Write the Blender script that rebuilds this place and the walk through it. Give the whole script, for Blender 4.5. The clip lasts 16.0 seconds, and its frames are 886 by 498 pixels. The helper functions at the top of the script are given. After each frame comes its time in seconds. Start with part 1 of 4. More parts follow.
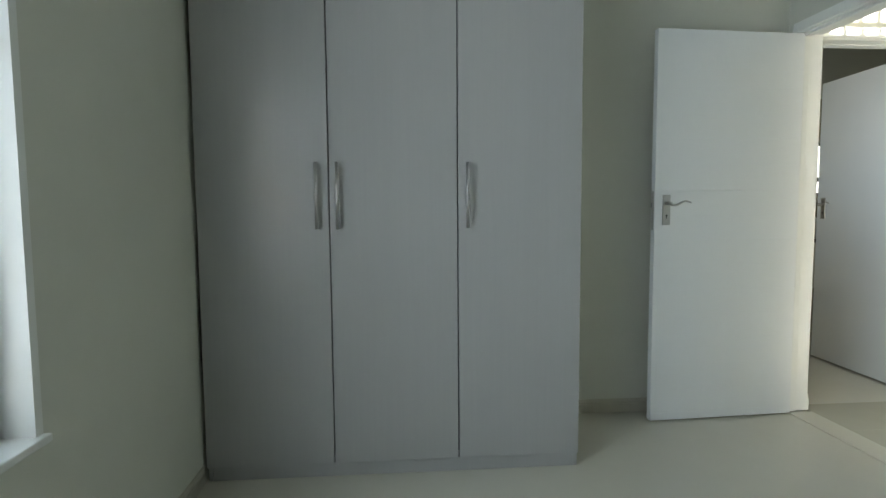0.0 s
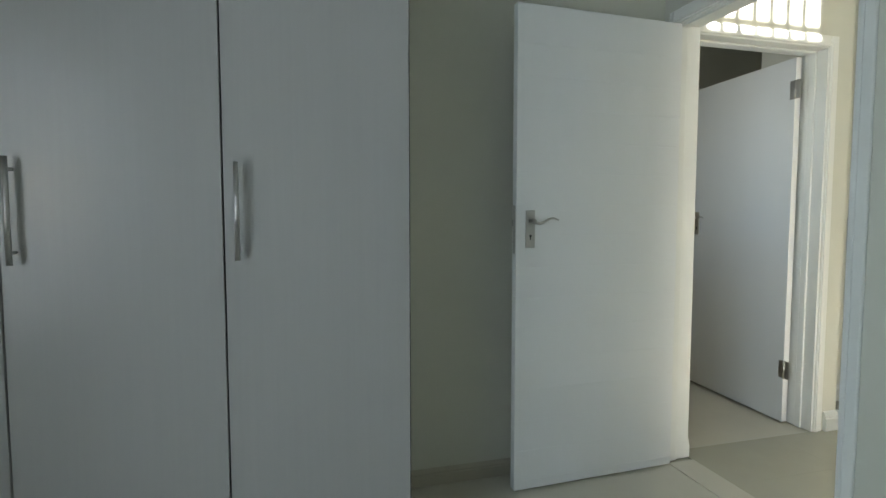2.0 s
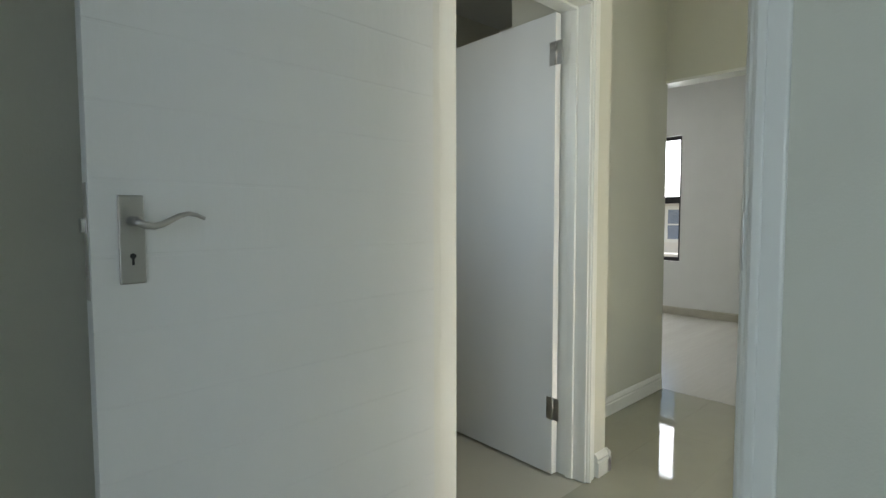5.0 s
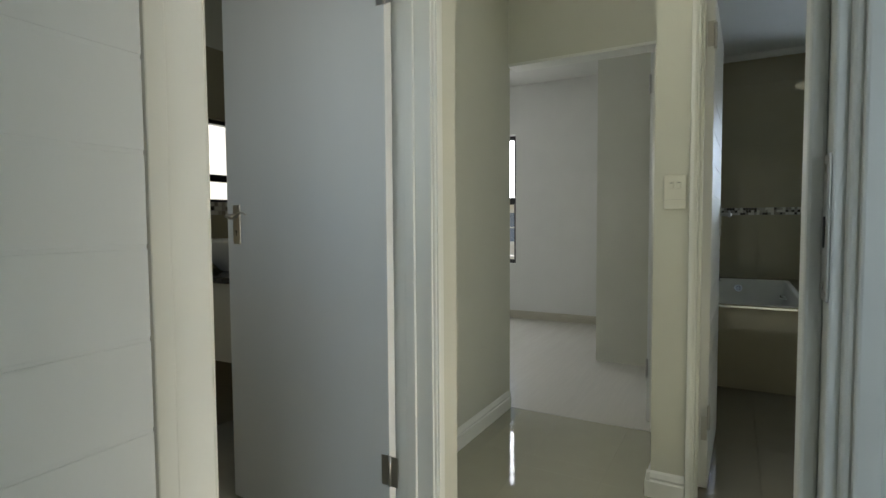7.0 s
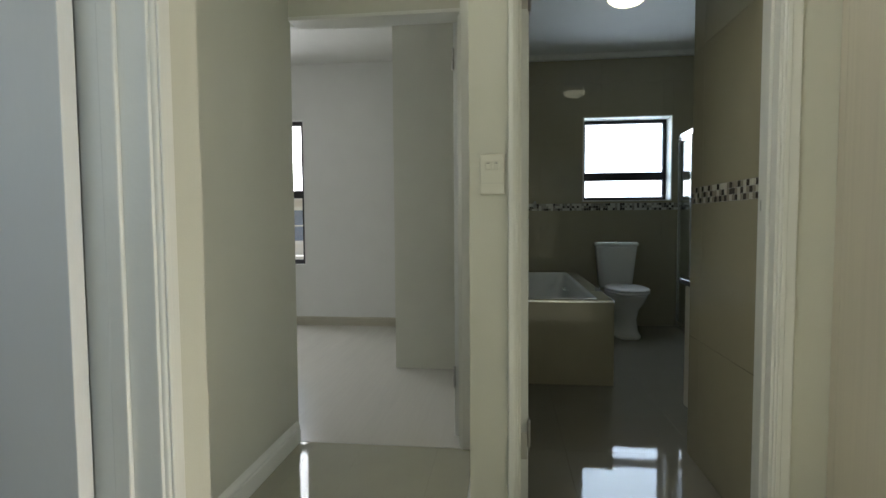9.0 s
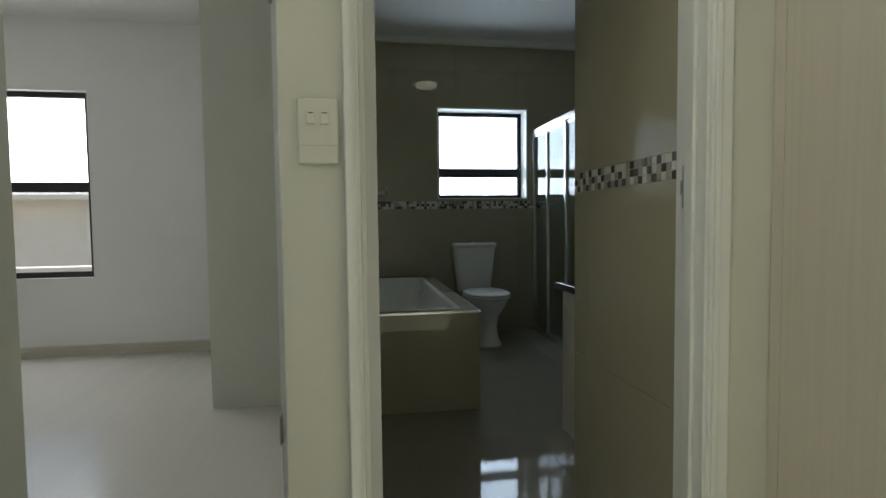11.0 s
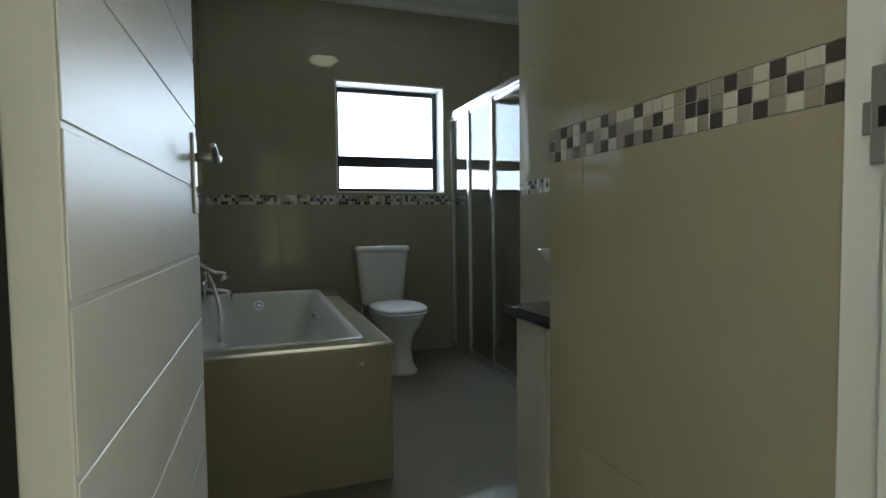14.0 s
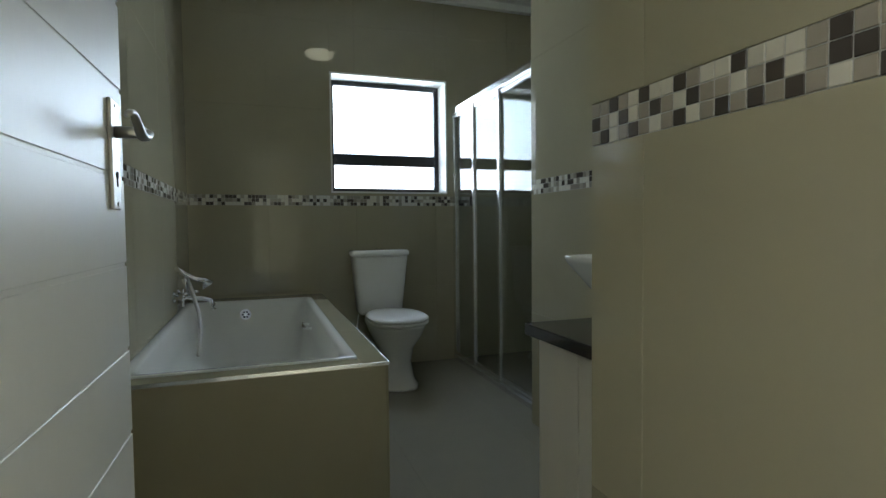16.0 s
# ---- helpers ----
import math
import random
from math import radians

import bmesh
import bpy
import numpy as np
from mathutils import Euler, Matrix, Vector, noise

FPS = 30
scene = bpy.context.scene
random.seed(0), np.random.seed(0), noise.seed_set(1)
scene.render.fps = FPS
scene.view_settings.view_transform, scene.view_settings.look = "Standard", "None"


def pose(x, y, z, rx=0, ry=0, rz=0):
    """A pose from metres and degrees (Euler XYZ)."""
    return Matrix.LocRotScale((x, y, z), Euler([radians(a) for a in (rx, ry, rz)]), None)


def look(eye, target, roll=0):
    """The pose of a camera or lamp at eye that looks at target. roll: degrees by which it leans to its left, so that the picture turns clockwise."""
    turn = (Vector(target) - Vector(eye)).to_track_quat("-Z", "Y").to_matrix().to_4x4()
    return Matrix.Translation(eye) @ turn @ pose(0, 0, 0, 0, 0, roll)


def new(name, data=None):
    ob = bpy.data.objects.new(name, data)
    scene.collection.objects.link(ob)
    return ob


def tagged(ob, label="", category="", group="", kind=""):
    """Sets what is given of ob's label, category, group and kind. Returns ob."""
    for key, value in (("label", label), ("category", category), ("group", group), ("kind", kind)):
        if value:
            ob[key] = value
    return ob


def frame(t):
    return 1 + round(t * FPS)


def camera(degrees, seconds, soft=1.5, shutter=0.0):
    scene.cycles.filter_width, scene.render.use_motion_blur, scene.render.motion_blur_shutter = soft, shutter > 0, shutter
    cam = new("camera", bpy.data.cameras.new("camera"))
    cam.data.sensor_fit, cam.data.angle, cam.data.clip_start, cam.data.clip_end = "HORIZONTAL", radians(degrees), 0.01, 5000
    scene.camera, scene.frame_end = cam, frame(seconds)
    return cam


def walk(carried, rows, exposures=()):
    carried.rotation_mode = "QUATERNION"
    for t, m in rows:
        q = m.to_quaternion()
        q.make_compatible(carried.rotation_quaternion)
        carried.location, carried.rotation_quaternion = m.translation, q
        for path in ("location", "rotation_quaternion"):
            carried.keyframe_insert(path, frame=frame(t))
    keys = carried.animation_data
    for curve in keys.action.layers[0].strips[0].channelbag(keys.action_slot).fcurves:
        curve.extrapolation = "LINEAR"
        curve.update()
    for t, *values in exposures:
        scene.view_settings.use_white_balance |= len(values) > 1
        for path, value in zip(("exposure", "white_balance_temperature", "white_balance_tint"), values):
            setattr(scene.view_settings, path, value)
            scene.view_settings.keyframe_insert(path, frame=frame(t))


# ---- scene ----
cam = camera(80.0, 16.0)
PATH = [
    (0, (0.217, -0.334, 1.13), (0.371, 1.654, 0.983), -0.4),
    (0.5, (0.269, -0.215, 1.153), (0.489, 1.768, 1.013), -0.3),
    (1, (0.386, -0.08, 1.181), (0.703, 1.89, 1.035), 0.1),
    (1.5, (0.529, 0.078, 1.176), (0.955, 2.027, 1.04), 0.1),
    (2, (0.646, 0.283, 1.182), (1.177, 2.207, 1.052), -0.0),
    (2.5, (0.716, 0.465, 1.166), (1.388, 2.344, 1.041), 0.0),
    (3, (0.81, 0.627, 1.158), (1.679, 2.424, 1.035), 0.1),
    (3.5, (0.963, 0.801, 1.158), (1.98, 2.518, 1.036), -0.0),
    (4, (1.087, 0.965, 1.161), (2.228, 2.603, 1.04), -0.0),
    (6.5, (1.741, 1.555, 1.141), (3.41, 2.652, 1.034), -0.4),
    (7, (1.878, 1.612, 1.126), (3.625, 2.581, 1.024), -0.4),
    (7.5, (2.017, 1.669, 1.135), (3.833, 2.501, 1.028), -0.4),
    (8, (2.121, 1.714, 1.131), (3.999, 2.394, 1.025), -0.5),
    (8.5, (2.261, 1.775, 1.11), (4.207, 2.225, 1.002), -0.3),
    (9, (2.378, 1.781, 1.088), (4.361, 2.015, 0.978), -0.4),
    (9.5, (2.539, 1.772, 1.075), (4.535, 1.835, 0.969), -0.6),
    (9.7, (2.593, 1.774, 1.077), (4.591, 1.77, 0.973), -0.5),
    (11.8, (3.269, 1.715, 1.034), (5.211, 1.248, 0.931), -0.9),
    (12, (3.322, 1.705, 1.035), (5.255, 1.201, 0.932), -0.9),
    (12.5, (3.465, 1.672, 1.036), (5.38, 1.105, 0.935), -0.8),
    (13, (3.612, 1.651, 1.035), (5.514, 1.044, 0.935), -0.9),
    (13.5, (3.733, 1.609, 1.031), (5.624, 0.967, 0.932), -0.8),
    (14, (3.837, 1.568, 1.02), (5.723, 0.911, 0.924), -0.7),
    (14.5, (3.927, 1.543, 1.007), (5.811, 0.879, 0.913), -0.7),
    (15, (4.011, 1.516, 1.006), (5.895, 0.849, 0.916), -0.7),
    (15.5, (4.068, 1.495, 1.004), (5.952, 0.828, 0.915), -0.7),
    (16, (4.108, 1.492, 1.016), (5.995, 0.834, 0.932), -0.6),
]
walk(cam, [(t, look(eye, target, roll)) for t, eye, target, roll in PATH],
     exposures=((0, 2.55), (0.5, 2.6), (1.0, 2.5), (2.0, 2.3), (3.0, 2.2), (4.0, 2.25), (6.5, 1.9), (7.5, 1.82), (8.5, 2.0), (9.0, 1.9), (9.5, 1.8), (12.0, 1.88), (13.0, 2.05), (14.0, 2.35), (15.0, 2.55), (16.0, 2.65)))

# ---- world, sun, lights ----
SUN_EL, SUN_AZ = 20.0, 0.0
world = bpy.data.worlds.new("sky")
scene.world = world
world.use_nodes = True
wn = world.node_tree
sky = wn.nodes.new("ShaderNodeTexSky")
sky.sky_type = "NISHITA"
sky.sun_disc = False
sky.sun_elevation = radians(SUN_EL)
sky.sun_rotation = radians(180)
wn.links.new(sky.outputs[0], wn.nodes["Background"].inputs[0])
wn.nodes["Background"].inputs[1].default_value = 0.05

sun_data = bpy.data.lights.new("sun", "SUN")
sun_data.energy, sun_data.angle, sun_data.color = 5.0, radians(0.4), (1.0, 0.97, 0.93)
sun = new("sun", sun_data)
sun.matrix_world = look((3, -3 * math.cos(radians(SUN_EL)), 3 * math.sin(radians(SUN_EL))), (3, 0, 0))


def area_lamp(name, eye, target, w, h, watts, colour):
    data = bpy.data.lights.new(name, "AREA")
    data.shape, data.size, data.size_y, data.energy, data.color = "RECTANGLE", w, h, watts, colour
    ob = new(name, data)
    ob.matrix_world = look(eye, target)
    return ob


DAY = (0.80, 0.91, 1.0)
area_lamp("bedroom_window_light", (-0.98, 0.10, 1.40), (0.5, 0.70, 1.30), 1.7, 1.6, 6.8, (0.72, 0.87, 1.0))
area_lamp("bathroom_window_light", (8.20, 0.565, 1.69), (6.0, 0.565, 1.62), 0.95, 0.95, 5.4, (0.66, 0.82, 1.0))
# added fill behind an unseen low opening in the stair wall
area_lamp("hall_fill_south", (3.05, -1.16, 1.62), (3.1, 1.5, 1.3), 0.95, 1.4, 4.0, (0.86, 0.94, 1.0))
# added fill from high up north, brightens the cupboard side of the hall
area_lamp("hall_fill_north", (3.0, 2.68, 4.2), (3.70, 0.85, 0.4), 0.85, 1.1, 4.2, (0.96, 0.98, 0.98)).data.spread = radians(110)
area_lamp("far_room_window_light", (7.86, 4.68, 1.76), (6.0, 4.51, 1.1), 1.55, 0.72, 7.5, (0.93, 0.96, 1.0))
area_lamp("washroom_window_light", (4.03, 4.30, 1.48), (3.9, 3.0, 1.3), 0.50, 0.48, 0.3, (1.0, 0.93, 0.80))


# added fill from the west that brightens the open door leaf
area_lamp("washroom_fill_light", (2.18, 3.05, 1.65), (3.3, 3.0, 1.35), 0.55, 0.75, 0.5, DAY)


# ---- materials ----
def mat(name, colour, rough=0.5, metal=0.0, grain=0.0, scale=8.0, bump=0.0, bscale=60.0, stretch=(1, 1, 1), coat=0.0, spec=0.5, rvar=0.0):
    m = bpy.data.materials.new(name)
    m.use_nodes = True
    nt = m.node_tree
    b = nt.nodes["Principled BSDF"]
    b.inputs["Base Color"].default_value = (*colour, 1)
    b.inputs["Roughness"].default_value = rough
    b.inputs["Metallic"].default_value = metal
    b.inputs["Specular IOR Level"].default_value = spec
    b.inputs["Coat Weight"].default_value = coat
    b.inputs["Coat Roughness"].default_value = 0.06
    tc = nt.nodes.new("ShaderNodeTexCoord")
    mp = nt.nodes.new("ShaderNodeMapping")
    mp.inputs["Scale"].default_value = stretch
    nt.links.new(tc.outputs["Object"], mp.inputs[0])
    if grain:
        a = nt.nodes.new("ShaderNodeTexNoise")
        a.inputs["Scale"].default_value, a.inputs["Detail"].default_value = scale, 6
        c = nt.nodes.new("ShaderNodeTexNoise")
        c.inputs["Scale"].default_value, c.inputs["Detail"].default_value = scale * 0.13, 3
        mx = nt.nodes.new("ShaderNodeMath")
        mx.operation = "ADD"
        nt.links.new(mp.outputs[0], a.inputs["Vector"])
        nt.links.new(mp.outputs[0], c.inputs["Vector"])
        nt.links.new(a.outputs[0], mx.inputs[0])
        nt.links.new(c.outputs[0], mx.inputs[1])
        rr = nt.nodes.new("ShaderNodeMapRange")
        rr.inputs[1].default_value, rr.inputs[2].default_value = 0.6, 1.4
        rr.inputs[3].default_value, rr.inputs[4].default_value = 1 - grain, 1 + grain
        nt.links.new(mx.outputs[0], rr.inputs[0])
        sc = nt.nodes.new("ShaderNodeVectorMath")
        sc.operation = "SCALE"
        sc.inputs[0].default_value = colour
        nt.links.new(rr.outputs[0], sc.inputs["Scale"])
        nt.links.new(sc.outputs[0], b.inputs["Base Color"])
        if rvar:
            r2 = nt.nodes.new("ShaderNodeMapRange")
            r2.inputs[1].default_value, r2.inputs[2].default_value = 0.7, 1.3
            r2.inputs[3].default_value, r2.inputs[4].default_value = max(0.02, rough - rvar), rough + rvar
            nt.links.new(mx.outputs[0], r2.inputs[0])
            nt.links.new(r2.outputs[0], b.inputs["Roughness"])
    if bump:
        n = nt.nodes.new("ShaderNodeTexNoise")
        n.inputs["Scale"].default_value, n.inputs["Detail"].default_value = bscale, 4
        nt.links.new(mp.outputs[0], n.inputs["Vector"])
        bp = nt.nodes.new("ShaderNodeBump")
        bp.inputs["Strength"].default_value, bp.inputs["Distance"].default_value = bump, 0.002
        nt.links.new(n.outputs[0], bp.inputs["Height"])
        nt.links.new(bp.outputs[0], b.inputs["Normal"])
    return m


def glass(name, rough=0.0, tint=(1, 1, 1), ior=1.45):
    m = bpy.data.materials.new(name)
    m.use_nodes = True
    b = m.node_tree.nodes["Principled BSDF"]
    b.inputs["Base Color"].default_value = (*tint, 1)
    b.inputs["Transmission Weight"].default_value = 1
    b.inputs["Roughness"].default_value, b.inputs["IOR"].default_value = rough, ior
    return m


def glow(name, colour, strength):
    m = bpy.data.materials.new(name)
    m.use_nodes = True
    b = m.node_tree.nodes["Principled BSDF"]
    b.inputs["Base Color"].default_value = (*colour, 1)
    b.inputs["Emission Color"].default_value, b.inputs["Emission Strength"].default_value = (*colour, 1), strength
    b.inputs["Roughness"].default_value = 0.25
    return m


PAINT = mat("wall_paint", (0.63, 0.628, 0.54), 0.55, grain=0.03, scale=5, bump=0.25, bscale=220)
GREY_PAINT = mat("pale_wall_paint", (0.70, 0.70, 0.67), 0.6, grain=0.03, scale=5, bump=0.25, bscale=220)
CEIL = mat("ceiling_paint", (0.74, 0.74, 0.71), 0.8, grain=0.02, scale=6, bump=0.2, bscale=180)
TRIM = mat("trim_gloss_paint", (0.775, 0.78, 0.735), 0.3, grain=0.03, scale=9, bump=0.15, bscale=90)
DOOR = mat("door_white_paint", (0.76, 0.77, 0.76), 0.40, grain=0.025, scale=7, bump=0.2, bscale=70, stretch=(1, 1, 0.25))
WOOD = mat("pale_laminate", (0.375, 0.370, 0.350), 0.30, grain=0.03, scale=26, bump=0.1, bscale=90, stretch=(3, 3, 0.09), rvar=0.012)
CREAMWOOD = mat("cream_wood_grain_laminate", (0.60, 0.56, 0.46), 0.36, grain=0.07, scale=30, bump=0.1, bscale=90, stretch=(3, 3, 0.06), rvar=0.05)
# painted shade for gaps, keyholes and other holes; also the rocker marks
DARK = mat("dark_shade_and_marks", (0.02, 0.02, 0.022), 0.8)
STEEL = mat("brushed_steel", (0.50, 0.49, 0.47), 0.34, 1.0, grain=0.02, scale=200, rvar=0.03)
CHROME = mat("chrome", (0.70, 0.71, 0.73), 0.05, 1.0)
ALU = mat("satin_aluminium", (0.75, 0.76, 0.78), 0.22, 1.0, grain=0.03, scale=40)
BLACKALU = mat("dark_bronze_aluminium", (0.025, 0.024, 0.026), 0.35, 0.3, grain=0.08, scale=40)
HALLTILE = mat("polished_porcelain", (0.42, 0.41, 0.325), 0.045, grain=0.035, scale=7, rvar=0.015)
BATHFLOOR = mat("polished_floor_tile", (0.225, 0.21, 0.165), 0.045, grain=0.04, scale=7, rvar=0.015, spec=0.36)
BEDFLOOR = mat("cream_floor_tile", (0.56, 0.54, 0.45), 0.24, grain=0.025, scale=6)
BEIGE_SKIRT = mat("beige_skirting", (0.47, 0.44, 0.35), 0.35, grain=0.05, scale=9, stretch=(1, 1, 0.3))
FARFLOOR = mat("whitewashed_laminate", (0.57, 0.555, 0.50), 0.18, grain=0.03, scale=16, stretch=(0.2, 3, 1), rvar=0.05)
GROUT = mat("grout", (0.33, 0.325, 0.26), 0.9, grain=0.08, scale=30)
WTILE = mat("glazed_wall_tile", (0.365, 0.335, 0.235), 0.035, grain=0.035, scale=6, bump=0.02, bscale=10, rvar=0.015)
WGROUT = mat("tile_joint", (0.30, 0.285, 0.215), 0.6, grain=0.05, scale=30)
FGROUT = mat("floor_joint", (0.20, 0.195, 0.165), 0.5, grain=0.05, scale=30)
MGROUT = mat("mosaic_grout", (0.44, 0.43, 0.40), 0.8, grain=0.05, scale=60)
CERAMIC = mat("white_ceramic", (0.80, 0.80, 0.78), 0.06, grain=0.01, scale=5, coat=0.5)
ACRYLIC = mat("white_acrylic", (0.78, 0.78, 0.75), 0.12, grain=0.015, scale=5, coat=0.3)
SEAT = mat("white_plastic", (0.80, 0.80, 0.79), 0.2, grain=0.01, scale=9)
GRANITE = mat("black_granite", (0.018, 0.018, 0.022), 0.08, grain=0.6, scale=260)
MELAMINE = mat("cream_cabinet_board", (0.58, 0.55, 0.47), 0.4, grain=0.04, scale=12, stretch=(2, 2, 0.2))
PLASTIC = mat("switch_plastic", (0.68, 0.67, 0.58), 0.35, grain=0.02, scale=20)
PANE = glass("clear_glass")
SHOWERGLASS = glass("shower_glass", 0.0, (0.72, 0.78, 0.80), 1.25)
LAMPGLASS = glow("lit_opal_glass", (1.0, 0.98, 0.72), 0.6)
EARTH = mat("dry_ground", (0.25, 0.21, 0.15), 0.95, grain=0.25, scale=3, bump=0.6, bscale=12)
PLASTER = mat("white_house_plaster", (0.74, 0.72, 0.66), 0.85, grain=0.05, scale=3, bump=0.3, bscale=60)
ROOF = mat("pale_roof_sheet", (0.55, 0.55, 0.56), 0.6, grain=0.1, scale=5)
BLUEGLASS = mat("house_window_glass", (0.22, 0.27, 0.36), 0.05, grain=0.1, scale=3)



def mosaic_material(name, island):
    m = bpy.data.materials.new(name)
    m.use_nodes = True
    t = m.node_tree
    b = t.nodes["Principled BSDF"]
    b.inputs["Roughness"].default_value = 0.14
    if island:
        src = t.nodes.new("ShaderNodeNewGeometry").outputs["Random Per Island"]
    else:
        src = t.nodes.new("ShaderNodeObjectInfo").outputs["Random"]
    ramp = t.nodes.new("ShaderNodeValToRGB")
    ramp.color_ramp.interpolation = "CONSTANT"
    cols = ((0.0, (0.075, 0.062, 0.052)), (0.26, (0.33, 0.30, 0.25)), (0.42, (0.45, 0.42, 0.35)), (0.60, (0.74, 0.72, 0.63)))
    e = ramp.color_ramp.elements
    e[0].position, e[0].color = cols[0][0], (*cols[0][1], 1)
    e[1].position, e[1].color = cols[1][0], (*cols[1][1], 1)
    for p, c in cols[2:]:
        x = e.new(p)
        x.color = (*c, 1)
    t.links.new(src, ramp.inputs[0])
    n = t.nodes.new("ShaderNodeTexNoise")
    n.inputs["Scale"].default_value = 140
    mx = t.nodes.new("ShaderNodeMix")
    mx.data_type, mx.blend_type = "RGBA", "MULTIPLY"
    mx.inputs[0].default_value = 0.25
    tc = t.nodes.new("ShaderNodeTexCoord")
    t.links.new(tc.outputs["Object"], n.inputs["Vector"])
    t.links.new(ramp.outputs[0], mx.inputs[6])
    t.links.new(n.outputs[0], mx.inputs[7])
    t.links.new(mx.outputs[2], b.inputs["Base Color"])
    return m


MOSAIC = mosaic_material("mosaic_glaze", False)
MOSAIC_J = mosaic_material("mosaic_glaze_joined", True)

DARK_GLAZE = mat("dark_brown_glaze", (0.07, 0.058, 0.048), 0.16, grain=0.10, scale=30, bump=0.12, bscale=160)
GREY_GLAZE = mat("grey_brown_glaze", (0.33, 0.295, 0.24), 0.16, grain=0.10, scale=30, bump=0.12, bscale=160)
PALE_GLAZE = mat("pale_cream_glaze", (0.60, 0.57, 0.48), 0.16, grain=0.08, scale=30, bump=0.12, bscale=160)


# ---- mesh helpers ----
def add_box(bm, x0, y0, z0, x1, y1, z1):
    v = [bm.verts.new(p) for p in ((x0, y0, z0), (x1, y0, z0), (x1, y1, z0), (x0, y1, z0), (x0, y0, z1), (x1, y0, z1), (x1, y1, z1), (x0, y1, z1))]
    for f in ((3, 2, 1, 0), (4, 5, 6, 7), (0, 1, 5, 4), (1, 2, 6, 5), (2, 3, 7, 6), (3, 0, 4, 7)):
        bm.faces.new([v[i] for i in f])


def soften(bm, w, seg=2):
    bmesh.ops.bevel(bm, geom=list(bm.edges), offset=w, segments=seg, profile=0.5, affect="EDGES")
    return bm


def box(x0, y0, z0, x1, y1, z1, bev=0.0, seg=2):
    bm = bmesh.new()
    add_box(bm, min(x0, x1), min(y0, y1), min(z0, z1), max(x0, x1), max(y0, y1), max(z0, z1))
    return soften(bm, bev, seg) if bev else bm


def boxes(*dims):
    bm = bmesh.new()
    for d in dims:
        add_box(bm, *d)
    return bm


def rod(a, b, r, n=16, r2=None, bev=0.0):
    bm = bmesh.new()
    a, b = Vector(a), Vector(b)
    d = b - a
    m = Matrix.Translation((a + b) / 2) @ d.to_track_quat("Z", "Y").to_matrix().to_4x4()
    bmesh.ops.create_cone(bm, cap_ends=True, segments=n, radius1=r, radius2=r if r2 is None else r2, depth=d.length, matrix=m)
    return bm


def sweep(points, radii, n=12, flat=1.0):
    """A tube along points with a radius for each; flat squeezes it upright."""
    bm = bmesh.new()
    rings = []
    for i, p in enumerate(points):
        p = Vector(p)
        q0, q1 = Vector(points[max(0, i - 1)]), Vector(points[min(len(points) - 1, i + 1)])
        q = (q1 - q0).to_track_quat("Z", "Y").to_matrix()
        ring = []
        for k in range(n):
            a = 2 * math.pi * k / n
            ring.append(bm.verts.new(p + q @ Vector((math.cos(a) * radii[i], math.sin(a) * radii[i] * flat, 0))))
        rings.append(ring)
    for r0, r1 in zip(rings, rings[1:]):
        for k in range(n):
            bm.faces.new((r0[k], r0[(k + 1) % n], r1[(k + 1) % n], r1[k]))
    bm.faces.new(list(reversed(rings[0])))
    bm.faces.new(rings[-1])
    return bm


def loft(rings, close=True, first=True):
    """Skin over rings of equally many points."""
    bm = bmesh.new()
    vs = [[bm.verts.new(p) for p in r] for r in rings]
    n = len(vs[0])
    for r0, r1 in zip(vs, vs[1:]):
        for k in range(n):
            bm.faces.new((r0[k], r0[(k + 1) % n], r1[(k + 1) % n], r1[k]))
    if close:
        if first:
            bm.faces.new(list(reversed(vs[0])))
        bm.faces.new(vs[-1])
    bmesh.ops.recalc_face_normals(bm, faces=list(bm.faces))
    return bm


def oval(cx, cy, z, rx, ry, n=32, power=2.0):
    pts = []
    for k in range(n):
        a = 2 * math.pi * k / n
        c, s = math.cos(a), math.sin(a)
        pts.append((cx + rx * math.copysign(abs(c) ** (2 / power), c), cy + ry * math.copysign(abs(s) ** (2 / power), s), z))
    return pts


def mesh_of(name, bm, material, smooth=False):
    me = bpy.data.meshes.new(name)
    bm.to_mesh(me)
    bm.free()
    me.materials.append(material)
    if smooth:
        for p in me.polygons:
            p.use_smooth = True
    return me


def part(name, bm, material, parent=None, label="", smooth=False):
    ob = new(name, mesh_of(name, bm, material, smooth))
    if parent is not None:
        ob.parent = parent
    if label:
        tagged(ob, label)
    return ob


def base(name, label, category, m, group="", kind=""):
    ob = new(name)
    ob.empty_display_size = 0.1
    ob.matrix_world = m
    return tagged(ob, label, category, group, kind)


def setting(name, bm, material, label, category):
    return tagged(part(name, bm, material), label, category, "", "structure")


# ---- plan ----
H = 2.68
HB = 2.73                        # bathroom ceiling
E_W0, E_W1 = 2.33, 2.455         # wall between bedroom and hall
N_Y0, N_Y1 = 2.46, 2.60          # north wall of bedroom and hall
HALL_X = 3.50                    # corner where the passage widens
PASS_Y = 2.80                    # its north wall
B_X0, B_X1 = 4.14, 4.25          # wall between hall and bathroom
B_N0, B_N1 = 1.93, 1.90          # bathroom's north wall
D3_X0, D3_X1 = 4.83, 4.95        # far room's door wall
FAR_X = 7.90
STUB_Y, STUB_X = 0.942, 4.895
S_Y = 0.18
HALL_H = 5.2

